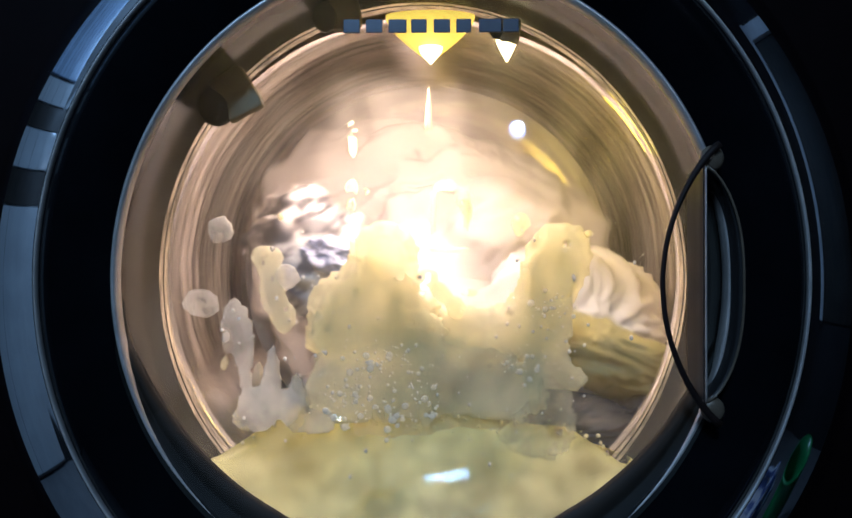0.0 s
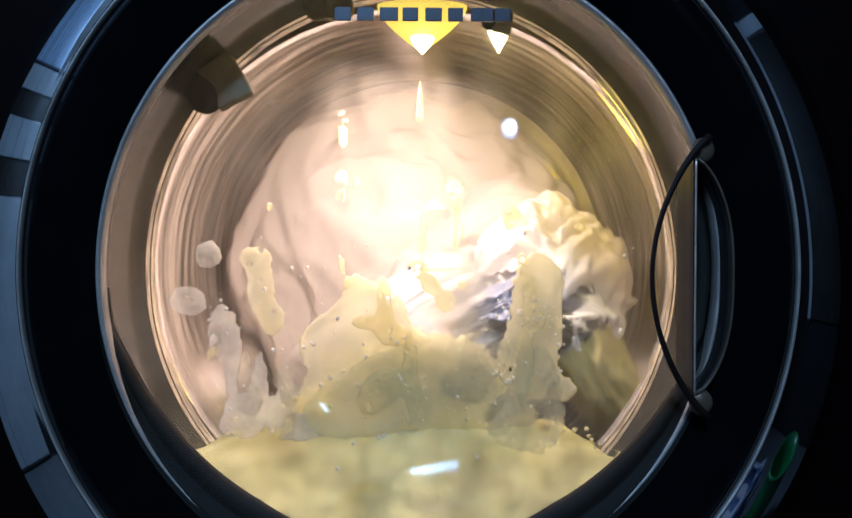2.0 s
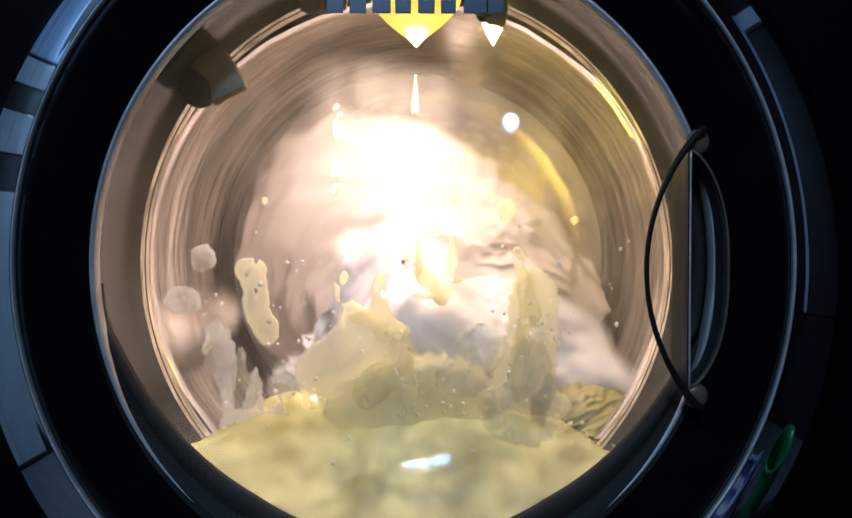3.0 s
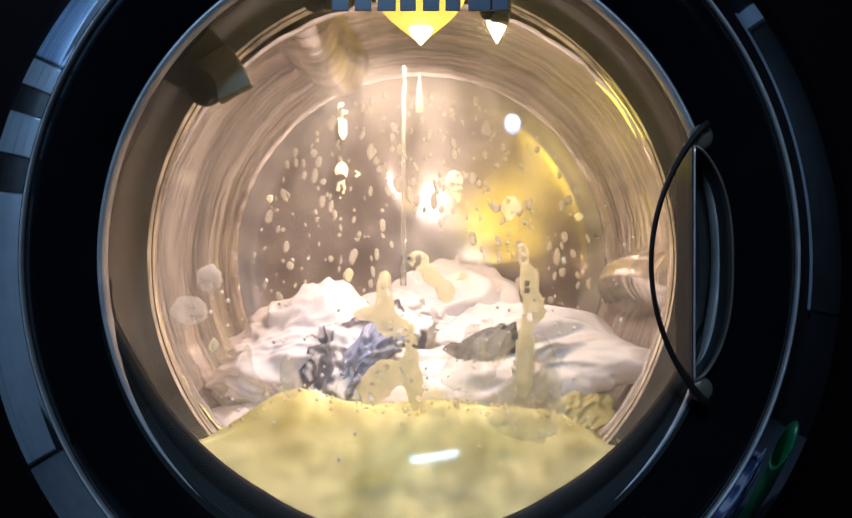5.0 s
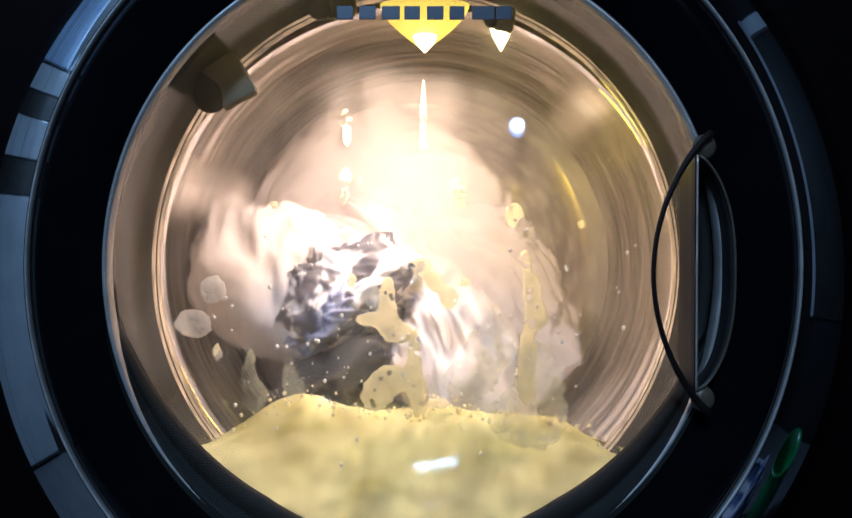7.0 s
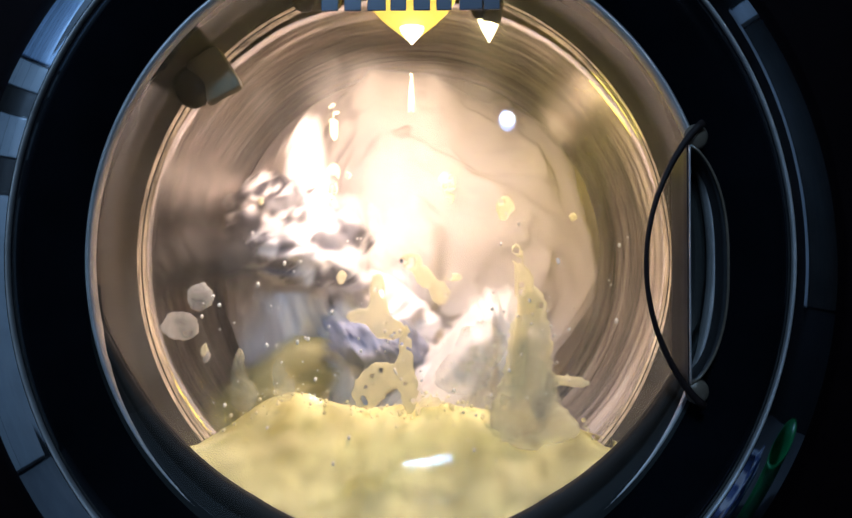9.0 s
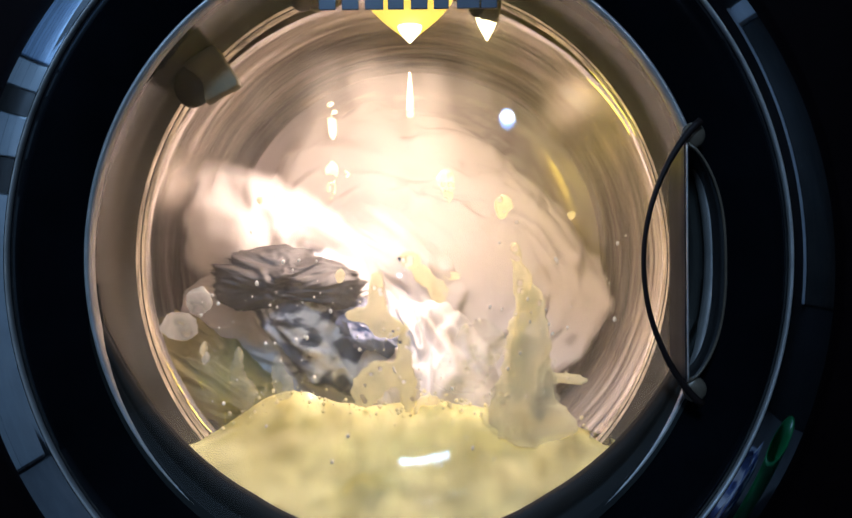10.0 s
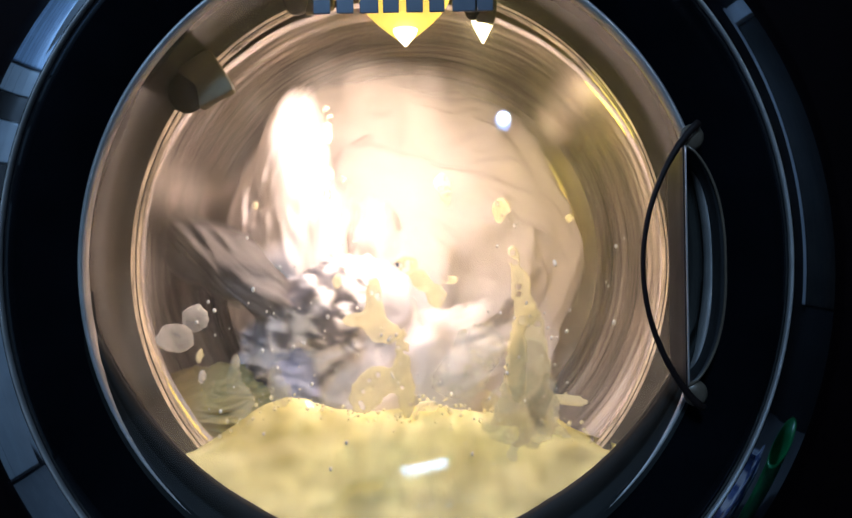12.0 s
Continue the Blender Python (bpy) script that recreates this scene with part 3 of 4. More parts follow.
def blob(points, thick, seed, bubbles=0):
    """A flat cushion of foam: circles (x, z, rx, rz) melted together on the bowl's rear face, origin at the first circle."""
    bm = bmesh.new()
    cx, cz = points[0][:2]
    lo_x, hi_x = min(p[0] - p[2] for p in points) - 0.004, max(p[0] + p[2] for p in points) + 0.004
    lo_z, hi_z = min(p[1] - p[3] for p in points) - 0.004, max(p[1] + p[3] for p in points) + 0.004
    step = max(0.0009, max(hi_x - lo_x, hi_z - lo_z) / 70)
    nx, nz = int((hi_x - lo_x) / step) + 1, int((hi_z - lo_z) / step) + 1
    rnd = random.Random(seed)
    pits = []
    for _ in range(bubbles):
        p = rnd.choice(points)
        pits.append((p[0] + rnd.uniform(-0.6, 0.6) * p[2], p[1] + rnd.uniform(-0.6, 0.6) * p[3], rnd.uniform(0.0006, 0.0016)))

    def field(x, z):
        f = sum(math.exp(-1.3 * (((x - a) / b) ** 2 + ((z - c) / d) ** 2)) for a, c, b, d in points)
        f += 0.10 * noise.noise((x * 160 + seed, z * 160, 0)) + 0.05 * noise.noise((x * 420, z * 420, seed))
        for a, c, r in pits:
            f -= 0.9 * math.exp(-(((x - a) ** 2 + (z - c) ** 2) / r**2))
        return f - 0.32

    grid = {}
    for i in range(nx + 1):
        for j in range(nz + 1):
            x, z = lo_x + i * step, lo_z + j * step
            f = field(x, z)
            if f > 0:
                y = bowl_y(min(math.hypot(x, (z - ZC) / EZ), 0.18))
                dip = 1.1 * thick * (1 - min(1, f * 1.8)) ** 2
                grid[i, j] = (bm.verts.new((x - cx, y + 0.0003 + dip, z - cz)), bm.verts.new((x - cx, y + 0.0006 + dip + thick * min(1, f * 2.2) ** 0.5, z - cz)))
    sides = {}
    for i, j in list(grid):
        q = [(i, j), (i + 1, j), (i + 1, j + 1), (i, j + 1)]
        if all(c in grid for c in q):
            bm.faces.new([grid[c][0] for c in q])
            bm.faces.new([grid[c][1] for c in reversed(q)])
            for a, b in zip(q, q[1:] + q[:1]):
                if (b, a) in sides:
                    del sides[b, a]
                else:
                    sides[a, b] = 1
    for a, b in sides:
        bm.faces.new((grid[a][0], grid[b][0], grid[b][1], grid[a][1]))
    loose = [v for v in bm.verts if not v.link_faces]
    bmesh.ops.delete(bm, geom=loose, context="VERTS")
    for _ in range(2):
        bmesh.ops.smooth_vert(bm, verts=bm.verts[:], factor=0.5, use_axis_x=True, use_axis_z=True)
    return bm, (cx, 0, cz)


def foam_patch(points, thick=0.003, seed=0, bubbles=0, mat=None, label="patch of pale bubbly foam clinging to the door glass", name="foam_patch"):
    bm, where = blob(points, thick, seed, bubbles)
    ob = tagged(link(name, bm, mat or M_FOAMTHIN), label, "foam", group="foam on the glass")
    ob.location = where
    return ob


PATCHES = [
    ([(-0.0518, 0.6144, 0.0056, 0.0088), (-0.0528, 0.6005, 0.0040, 0.0064)], 8),
    ([(-0.0504, 0.6558, 0.0047, 0.0086), (-0.0505, 0.6435, 0.0040, 0.0071)], 6),
    ([(0.0301, 0.6087, 0.0072, 0.0080), (0.0325, 0.5980, 0.0044, 0.0072)], 7),
    ([(0.0723, 0.5896, 0.0080, 0.0080), (0.0708, 0.5832, 0.0036, 0.0048)], 3),
    ([(0.0035, 0.5505, 0.0089, 0.0073), (0.0136, 0.5383, 0.0081, 0.0081), (0.0249, 0.5262, 0.0081, 0.0097), (0.0358, 0.5384, 0.0065, 0.0040)], 8),
    ([(0.0803, 0.5553, 0.0056, 0.0088), (0.0853, 0.5346, 0.0088, 0.0135), (0.0891, 0.5148, 0.0095, 0.0119), (0.0822, 0.4910, 0.0071, 0.0159), (0.0804, 0.4680, 0.0086, 0.0196)], 10),
    ([(-0.0207, 0.5303, 0.0065, 0.0137), (-0.0199, 0.5101, 0.0089, 0.0137), (-0.0347, 0.5102, 0.0105, 0.0064), (-0.0106, 0.5001, 0.0121, 0.0081)], 7),
    ([(-0.0183, 0.4667, 0.0144, 0.0120), (-0.0004, 0.4823, 0.0064, 0.0241), (0.0029, 0.4551, 0.0064, 0.0159), (-0.0281, 0.4552, 0.0119, 0.0119)], 14),
    ([(-0.0473, 0.5384, 0.0044, 0.0064)], 0),
    ([(-0.0412, 0.6129, 0.0032, 0.0032)], 1),
    ([(-0.1025, 0.5938, 0.0031, 0.0039)], 0),
    ([(0.1190, 0.5810, 0.0035, 0.0039)], 0),
    ([(-0.1374, 0.4902, 0.0026, 0.0060)], 0),
]
for k, (pts, bubbles) in enumerate(PATCHES):
    foam_patch(pts, 0.0014, 3 + k, bubbles)
clots = [foam_patch(pts, 0.0014, 57 + k, 0, M_HAZE, "round clot of beige suds sliding down the glass", "foam_clot") for k, pts in enumerate((
    [(-0.1417, 0.5345, 0.0086, 0.0110)],
    [(-0.1521, 0.5126, 0.0100, 0.0100), (-0.1480, 0.5080, 0.0060, 0.0060)],
    [(-0.1010, 0.5500, 0.0125, 0.0110)],
    [(-0.1360, 0.4880, 0.0028, 0.0062)],
))]
for k, pts in enumerate((
    [(-0.1168, 0.4738, 0.0050, 0.0176), (-0.1104, 0.4571, 0.0084, 0.0110)],
    [(-0.0905, 0.4720, 0.0050, 0.0130), (-0.0850, 0.4600, 0.0070, 0.0100)],
    [(0.1010, 0.4630, 0.0046, 0.0110), (0.0935, 0.4480, 0.0066, 0.0120)],
    [(0.0899, 0.4684, 0.0176, 0.0313), (0.0776, 0.4420, 0.0271, 0.0194)],
    [(0.0555, 0.4906, 0.0200, 0.0176), (0.0395, 0.4669, 0.0199, 0.0159)],
)):
    foam_patch(pts, 0.002, 60 + k, 0, M_SMEAR, "thin see-through smear of suds on the door glass", "foam_smear")


def droplets():
    rnd = random.Random(31)
    bm = bmesh.new()
    for k in range(190):
        a, r = rnd.uniform(-1.5, 1.5), 0.158 * math.sqrt(rnd.uniform(0.05, 1))
        x, z = r * math.sin(a), -r * math.cos(a) * EZ + rnd.uniform(0, 0.05)
        size = rnd.choice((0.0004, 0.0006, 0.0009, 0.0013)) * rnd.uniform(0.8, 1.3)
        y = bowl_y(min(math.hypot(x, z / EZ), 0.18))
        bmesh.ops.create_icosphere(bm, subdivisions=1, radius=1, matrix=Matrix.Translation((x, y, ZC + z)) @ Matrix.Diagonal((size, size * 0.6, size * rnd.uniform(1, 1.5), 1)))
    return bm


tagged(link("water_droplets", droplets(), M_SPECK), "fine soapy droplets scattered over the door glass", "water", kind="stuff")

lobe_a = foam_patch([(-0.0288, 0.5666, 0.0283, 0.0283), (-0.0567, 0.5304, 0.0321, 0.0241), (-0.0166, 0.5101, 0.0403, 0.0323), (-0.0642, 0.5026, 0.0240, 0.0160)], 0.011, 41, 6, M_LOBE, "thick yellow lobe of foam sliding down the glass", "foam_lobe")
lobe_b = foam_patch([(0.1026, 0.5663, 0.0237, 0.0277), (0.0912, 0.5386, 0.0199, 0.0318), (0.0754, 0.5067, 0.0279, 0.0279), (0.0277, 0.5061, 0.0322, 0.0242)], 0.011, 42, 8, M_LOBE, "thick yellow lobe of foam sliding down the glass", "foam_lobe")
lobe_c = foam_patch([(0.0076, 0.4823, 0.0481, 0.0321), (-0.0242, 0.4668, 0.0438, 0.0319), (0.0395, 0.4669, 0.0398, 0.0318), (-0.0553, 0.4521, 0.0315, 0.0197)], 0.012, 43, 0, M_LOBE, "broad soft mound of pale foam behind the glass", "foam_lobe")

FILM = "thin pale film of bubbly suds spread over the glass"
films = [
    foam_patch([(-0.1133, 0.5643, 0.0114, 0.0098), (-0.1089, 0.5419, 0.0103, 0.0199), (-0.1002, 0.5200, 0.0087, 0.0119)], 0.0022, 71, 5, M_FILM, FILM, "foam_film"),
    foam_patch([(-0.0294, 0.5399, 0.0278, 0.0219), (-0.0533, 0.5180, 0.0298, 0.0199), (-0.0414, 0.4902, 0.0378, 0.0278), (-0.0095, 0.4743, 0.0437, 0.0318), (-0.0533, 0.5737, 0.0044, 0.0095), (-0.0406, 0.5578, 0.0080, 0.0103), (0.0183, 0.6174, 0.0103, 0.0072), (0.0072, 0.5955, 0.0052, 0.0183), (0.0334, 0.5975, 0.0052, 0.0199), (0.0183, 0.5697, 0.0179, 0.0048), (-0.0056, 0.5061, 0.0219, 0.0199), (0.0342, 0.4862, 0.0378, 0.0239), (-0.0612, 0.4623, 0.0278, 0.0199), (0.0581, 0.4643, 0.0358, 0.0199)], 0.0030, 72, 10, M_FILM, FILM, "foam_film"),
    foam_patch([(0.0918, 0.5538, 0.0183, 0.0239), (0.0899, 0.5200, 0.0207, 0.0278), (0.0819, 0.4902, 0.0219, 0.0239), (0.1064, 0.4779, 0.0121, 0.0091)], 0.0026, 73, 4, M_FILM, FILM, "foam_film"),
]
HAZE = "streaky veil of thin whitish suds on the glass"
films.append(foam_patch([(-0.1341, 0.5158, 0.0083, 0.0227), (-0.1246, 0.4968, 0.0061, 0.0265), (-0.1076, 0.4779, 0.0068, 0.0265), (-0.0905, 0.4608, 0.0076, 0.0208), (-0.1152, 0.4571, 0.0152, 0.0152), (-0.0735, 0.4476, 0.0152, 0.0114)], 0.0012, 76, 0, M_HAZE, HAZE, "suds_veil"))
tower = foam_patch([(0.0912, 0.5206, 0.0108, 0.0131), (0.0892, 0.4964, 0.0162, 0.0185), (0.0873, 0.4714, 0.0177, 0.0212), (0.0815, 0.4406, 0.0254, 0.0231), (0.1181, 0.4668, 0.0100, 0.0054), (0.1027, 0.4387, 0.0162, 0.0100)], 0.0030, 75, 4, M_FILM, "tall yellowish tongue of foam pushed up against the glass", "foam_tongue")


def film_bubbles(areas, count, seed):
    """Small round bubbles that stand in a film, over patches (x, z, rx, rz)."""
    rnd = random.Random(seed)
    bm = bmesh.new()
    for _ in range(count):
        x, z, rx, rz = rnd.choice(areas)
        x, z = x + rx * rnd.gauss(0, 0.5), z + rz * rnd.gauss(0, 0.5)
        r = rnd.choice((0.0005, 0.0007, 0.0010, 0.0010, 0.0016, 0.0024)) * rnd.uniform(0.8, 1.2)
        bmesh.ops.create_icosphere(bm, subdivisions=2, radius=1, matrix=Matrix.Translation((x, bowl_y(math.hypot(x, (z - ZC) / EZ)), z)) @ Matrix.Diagonal((r, 0.0008, r, 1)))
    return bm


M_BUBBLE = soft_stuff("white_bubble", (0.92, 0.90, 0.85), (0.95, 0.93, 0.86), 0.7, 900, 0.1)
for film, areas, count in ((films[1], [(-0.0294, 0.4703, 0.0338, 0.0239), (-0.0533, 0.4544, 0.0239, 0.0159), (-0.0095, 0.4544, 0.0239, 0.0159), (-0.0215, 0.4862, 0.0358, 0.0119)], 190), (films[2], [(0.0779, 0.4862, 0.0199, 0.0159), (0.0899, 0.5260, 0.0159, 0.0199)], 60)):
    dots = part("bubbles", film_bubbles(areas, count, count), M_BUBBLE, film, "scattered round white bubbles", kind="stuff")
    dots.matrix_parent_inverse = Matrix.Translation(-film.location)


# ---- water ----
def strand(length, radius, seed):
    rnd = random.Random(seed)
    pts = [(0.0015 * noise.noise((k * 0.2, seed, 0)), 0.0005 * noise.noise((k * 0.3, seed, 5)), -length * k / 40) for k in range(41)]
    return tube(pts, lambda s: radius * (0.55 + 0.5 * s + 0.25 * noise.noise((s * 9, seed, 2))), 10)


stream = tagged(link("water_stream", strand(0.175, 0.0022, 5), M_WATER), "thin clear stream of falling water", "water")
drips = []
for k in range(7):
    bm = drop_shape(0, 0, 0, 0.0045, 0.030, 0.0045)
    bmesh.ops.rotate(bm, verts=bm.verts[:], cent=(0, 0, -0.015), matrix=Matrix.Rotation(math.pi, 3, "Y"))
    drips.append(tagged(link("water_drip", bm, M_FOAMTHIN), "stretched drip of soapy water under the lamp", "water", group="drips"))


# ---- laundry ----
def garment(name, size, seed, mat, label, folds=1.0):
    """A bunched cloth: long creases wind round a soft heap and gather in places."""
    bm = bmesh.new()
    bmesh.ops.create_icosphere(bm, subdivisions=6, radius=1)
    off = Vector((seed * 7.3, seed * 3.1, seed * 1.7))
    lay = Euler((seed * 1.1, seed * 0.7, seed * 2.3)).to_matrix()
    for v in bm.verts:
        d = v.co.normalized()
        q = lay @ d + 0.55 * noise.noise_vector(d * 1.1 + off)
        q = Vector((q.x * 0.9, q.y * 2.6, q.z * 1.5)) + off
        crease = 1 - 2.2 * abs(noise.noise(q * 1.1))
        crease2 = 1 - 2.2 * abs(noise.noise(q * 2.3 + off))
        crease3 = 1 - 2.2 * abs(noise.noise(q * 5.2))
        gather = 0.5 + 0.5 * noise.noise(d * 1.7 - off)
        r = 0.78 + folds * gather * (0.22 * crease + 0.14 * crease2 + 0.06 * crease3) + 0.40 * noise.noise(d * 0.9 + off)
        v.co = Vector((d.x * size[0], d.y * size[1], d.z * size[2])) * r
    return tagged(link(name, bm, mat), label, "laundry", group="laundry in the drum")


WHITE = "crumpled wet white cotton sheet tumbling in the drum"
sheets = [
    garment("bed_sheet", (0.115, 0.080, 0.070), 1, M_SHEET, WHITE),
    garment("bed_sheet", (0.120, 0.075, 0.062), 2, M_SHEET, WHITE),
    garment("pillowcase", (0.095, 0.070, 0.058), 3, M_SHEET, "bunched wet white pillowcase tumbling in the drum"),
    garment("towel", (0.110, 0.070, 0.055), 4, M_SHEET, "wet white towel tumbling in the drum"),
    garment("bed_sheet", (0.110, 0.060, 0.075), 8, M_SHEET, WHITE),
]
cover_sheet = garment("duvet_cover", (0.215, 0.034, 0.205), 11, M_SHEET, "large wet white duvet cover spread across the back of the drum", 0.7)
bath = garment("bath_towel", (0.092, 0.050, 0.078), 14, M_SHEET, "bulky wet white bath towel tumbling in the drum", 1.1)
shirt = garment("shirt", (0.064, 0.042, 0.028), 5, M_BLACK, "crumpled wet black shirt among white laundry", 1.2)
print_cloth = garment("print_dress", (0.078, 0.050, 0.048), 6, M_PRINT, "wet white dress with a dark blotted print", 1.2)
jeans = garment("jeans", (0.055, 0.040, 0.024), 9, M_BLUE, "wet blue-grey jeans among white laundry", 1.2)
olive = garment("trousers", (0.080, 0.050, 0.036), 7, M_OLIVE, "wet olive-brown trousers soaked in suds", 1.1)


# ---- the room ----
L, R, B, F, H = -1.05, 1.25, -2.0, 0.75, 2.45


def slab(name, x0, x1, y0, y1, z0, z1, mat, label, parent=None, bevel=0.0):
    ob = link(name, box(bmesh.new(), x0, x1, y0, y1, z0, z1, bevel), mat, parent, smooth=False)
    return ob if parent else tagged(ob, label, "room", kind="structure")


def room():
    slab("floor", L - 0.1, R + 0.1, B - 0.1, F + 0.1, -0.1, 0.0, M_FLOOR, "dim grey laundry floor")
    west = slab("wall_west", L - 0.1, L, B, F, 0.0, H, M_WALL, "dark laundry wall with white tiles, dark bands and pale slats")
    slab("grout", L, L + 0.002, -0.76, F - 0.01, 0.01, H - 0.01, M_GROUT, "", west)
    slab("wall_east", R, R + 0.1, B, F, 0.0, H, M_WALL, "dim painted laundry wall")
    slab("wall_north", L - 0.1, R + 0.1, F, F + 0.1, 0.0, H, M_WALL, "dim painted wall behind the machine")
    # the far wall gets an added, unseen high window around the fill lamp
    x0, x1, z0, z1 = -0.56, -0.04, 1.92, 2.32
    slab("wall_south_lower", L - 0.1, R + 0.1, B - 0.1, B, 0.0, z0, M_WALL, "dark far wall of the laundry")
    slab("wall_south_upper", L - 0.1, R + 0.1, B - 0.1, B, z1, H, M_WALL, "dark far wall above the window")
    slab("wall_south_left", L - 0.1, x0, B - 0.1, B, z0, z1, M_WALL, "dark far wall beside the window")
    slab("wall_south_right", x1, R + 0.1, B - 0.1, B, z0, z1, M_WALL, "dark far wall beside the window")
    win = tagged(new("added_window"), "added high window with a white frame, unseen, around the wall fill lamp", "window", kind="structure")
    for a, b, c, d in ((x0, x1, z0, z0 + 0.03), (x0, x1, z1 - 0.03, z1), (x0, x0 + 0.03, z0 + 0.03, z1 - 0.03), (x1 - 0.03, x1, z0 + 0.03, z1 - 0.03)):
        slab("window_frame", a, b, B - 0.07, B - 0.03, c, d, M_FRAME, "", win, 0.003)
    slab("pane", x0 + 0.03, x1 - 0.03, B - 0.055, B - 0.050, z0 + 0.03, z1 - 0.03, M_PANE, "", win).visible_shadow = False
    slab("ceiling", L - 0.1, R + 0.1, B - 0.1, F + 0.1, H, H + 0.1, M_CEIL, "pale panelled ceiling")
    # tiles between the dark bands, pale slats above them
    for z0, z1 in ((0.02, 0.715), (0.815, 0.925), (1.005, 1.085)):
        y = -0.75
        while y < F - 0.1:
            wide = 0.80 if z0 < 0.1 else 0.28
            slab("tile", L, L + 0.008, y, min(y + wide, F - 0.01) - 0.008, z0, z1, M_TILE, "", west, 0.002)
            y += wide
    for z0, z1 in ((0.720, 0.810), (0.930, 1.000)):
        slab("dark_band", L, L + 0.006, -0.75, F - 0.02, z0, z1, M_DARKWOOD, "", west)
    y = -0.75
    while y < F - 0.05:
        slab("slat", L, L + 0.012, y, y + 0.092, 1.095, H - 0.02, M_SLAT, "", west, 0.004)
        y += 0.100
    # a pale opening frame on the far side
    fr = tagged(new("window_2"), "pale frame around a dark opening in the wall", "window", kind="structure")
    slab("window_frame", R - 0.03, R, -0.74, -0.57, 0.40, 1.48, M_FRAME, "", fr, 0.004)
    slab("window_frame", R - 0.03, R, -0.57, 0.60, 1.39, 1.47, M_FRAME, "", fr, 0.004)
    slab("dark_panel", R - 0.008, R, -0.57, 0.60, 0.40, 1.385, M_DARKWOOD, "", fr)
    slab("trim", 0.80, 0.85, F - 0.02, F, 0.0, 2.0, M_FRAME, "white upright trim on the wall")


def bucket():
    bm = bmesh.new()
    rings = []
    prof = [(0.050, 0.004), (0.058, 0.0), (0.066, 0.20), (0.071, 0.232), (0.074, 0.236), (0.073, 0.242), (0.068, 0.240), (0.064, 0.20), (0.054, 0.010), (0.010, 0.008)]
    for r, z in prof:
        rings.append([bm.verts.new((r * math.cos(a), r * math.sin(a), z)) for a in (2 * math.pi * i / 48 for i in range(48))])
    for a, b in zip(rings, rings[1:]):
        for i in range(48):
            bm.faces.new((a[i], a[(i + 1) % 48], b[(i + 1) % 48], b[i]))
    bm.faces.new(rings[0])
    bm.faces.new(rings[-1])
    ob = tagged(link("bucket", bm, M_GREEN), "tall green plastic bucket on the floor beside the machine", "bucket")
    ob.scale = (1.4, 1.4, 1.02)
    ob.location = (0.64, -0.12, 0.0)


def cloth_bag():
    bm = bmesh.new()
    bmesh.ops.create_icosphere(bm, subdivisions=5, radius=1)
    for v in bm.verts:
        d = v.co.normalized()
        r = 0.9 + 0.20 * noise.noise(d * 2.1) + 0.10 * (1 - 2 * abs(noise.noise(d * 4.5)))
        v.co = Vector((d.x * 0.13 * r, d.y * 0.15 * r, max(d.z * 0.14 * r, -0.09) + 0.09))
    ob = tagged(link("cloth_bag", bm, M_BAG), "blue and white patterned cloth bundle on the floor", "bag")
    ob.location = (0.56, -0.40, 0.0)


def glint_led():
    # source of the glint in the door glass; its wall mount is made up
    top = tagged(new("glint_led"), "small bluish white LED on an added mount, mirrored in the door glass", "lamp")
    top.location = (0.36, B, 1.12)
    part("housing", box(bmesh.new(), -0.022, 0.022, 0.0, 0.016, -0.035, 0.025, 0.004), M_FRAME, top, smooth=False)
    bm = bmesh.new()
    bmesh.ops.create_uvsphere(bm, u_segments=16, v_segments=10, radius=0.0260, matrix=Matrix.Translation((0, 0.030, 0)))
    part("bulb", bm, M_LED, top, "bluish white bulb")
    # blue bloom round the glint, built as a glowing disc
    bm = bmesh.new()
    bmesh.ops.create_uvsphere(bm, u_segments=24, v_segments=10, radius=1.0, matrix=Matrix.Translation((0, 0.012, -0.004)) @ Matrix.Diagonal((0.037, 0.012, 0.046, 1)))
    part("bloom_disc", bm, M_LEDHALO, top, "glowing blue disc that stands in for bloom round the bulb")


room()
bucket()
cloth_bag()
glint_led()


def mixed(keys, t):
    """Values between rows (t, ...), eased."""
    for a, b in zip(keys, keys[1:]):
        if a[0] <= t <= b[0]:
            s = (t - a[0]) / (b[0] - a[0])
            return [p + (q - p) * s for p, q in zip(a[1:], b[1:])]
    return list(keys[-1][1:])


SPIN = 240.0


def drum_angle(t):
    """Degrees that the drum has turned: one way, a rest, then the other way."""
    if t < 2.7:
        return -SPIN * t
    if t < 3.5:
        s = t - 2.7
        return -SPIN * 2.7 - SPIN * (s - s * s / 1.6)
    rest = -SPIN * 2.7 - SPIN * 0.4
    if t < 6.5:
        return rest
    if t < 6.9:
        return rest + SPIN * (t - 6.5) ** 2 / 0.8
    return rest + SPIN * 0.2 + SPIN * (t - 6.9)


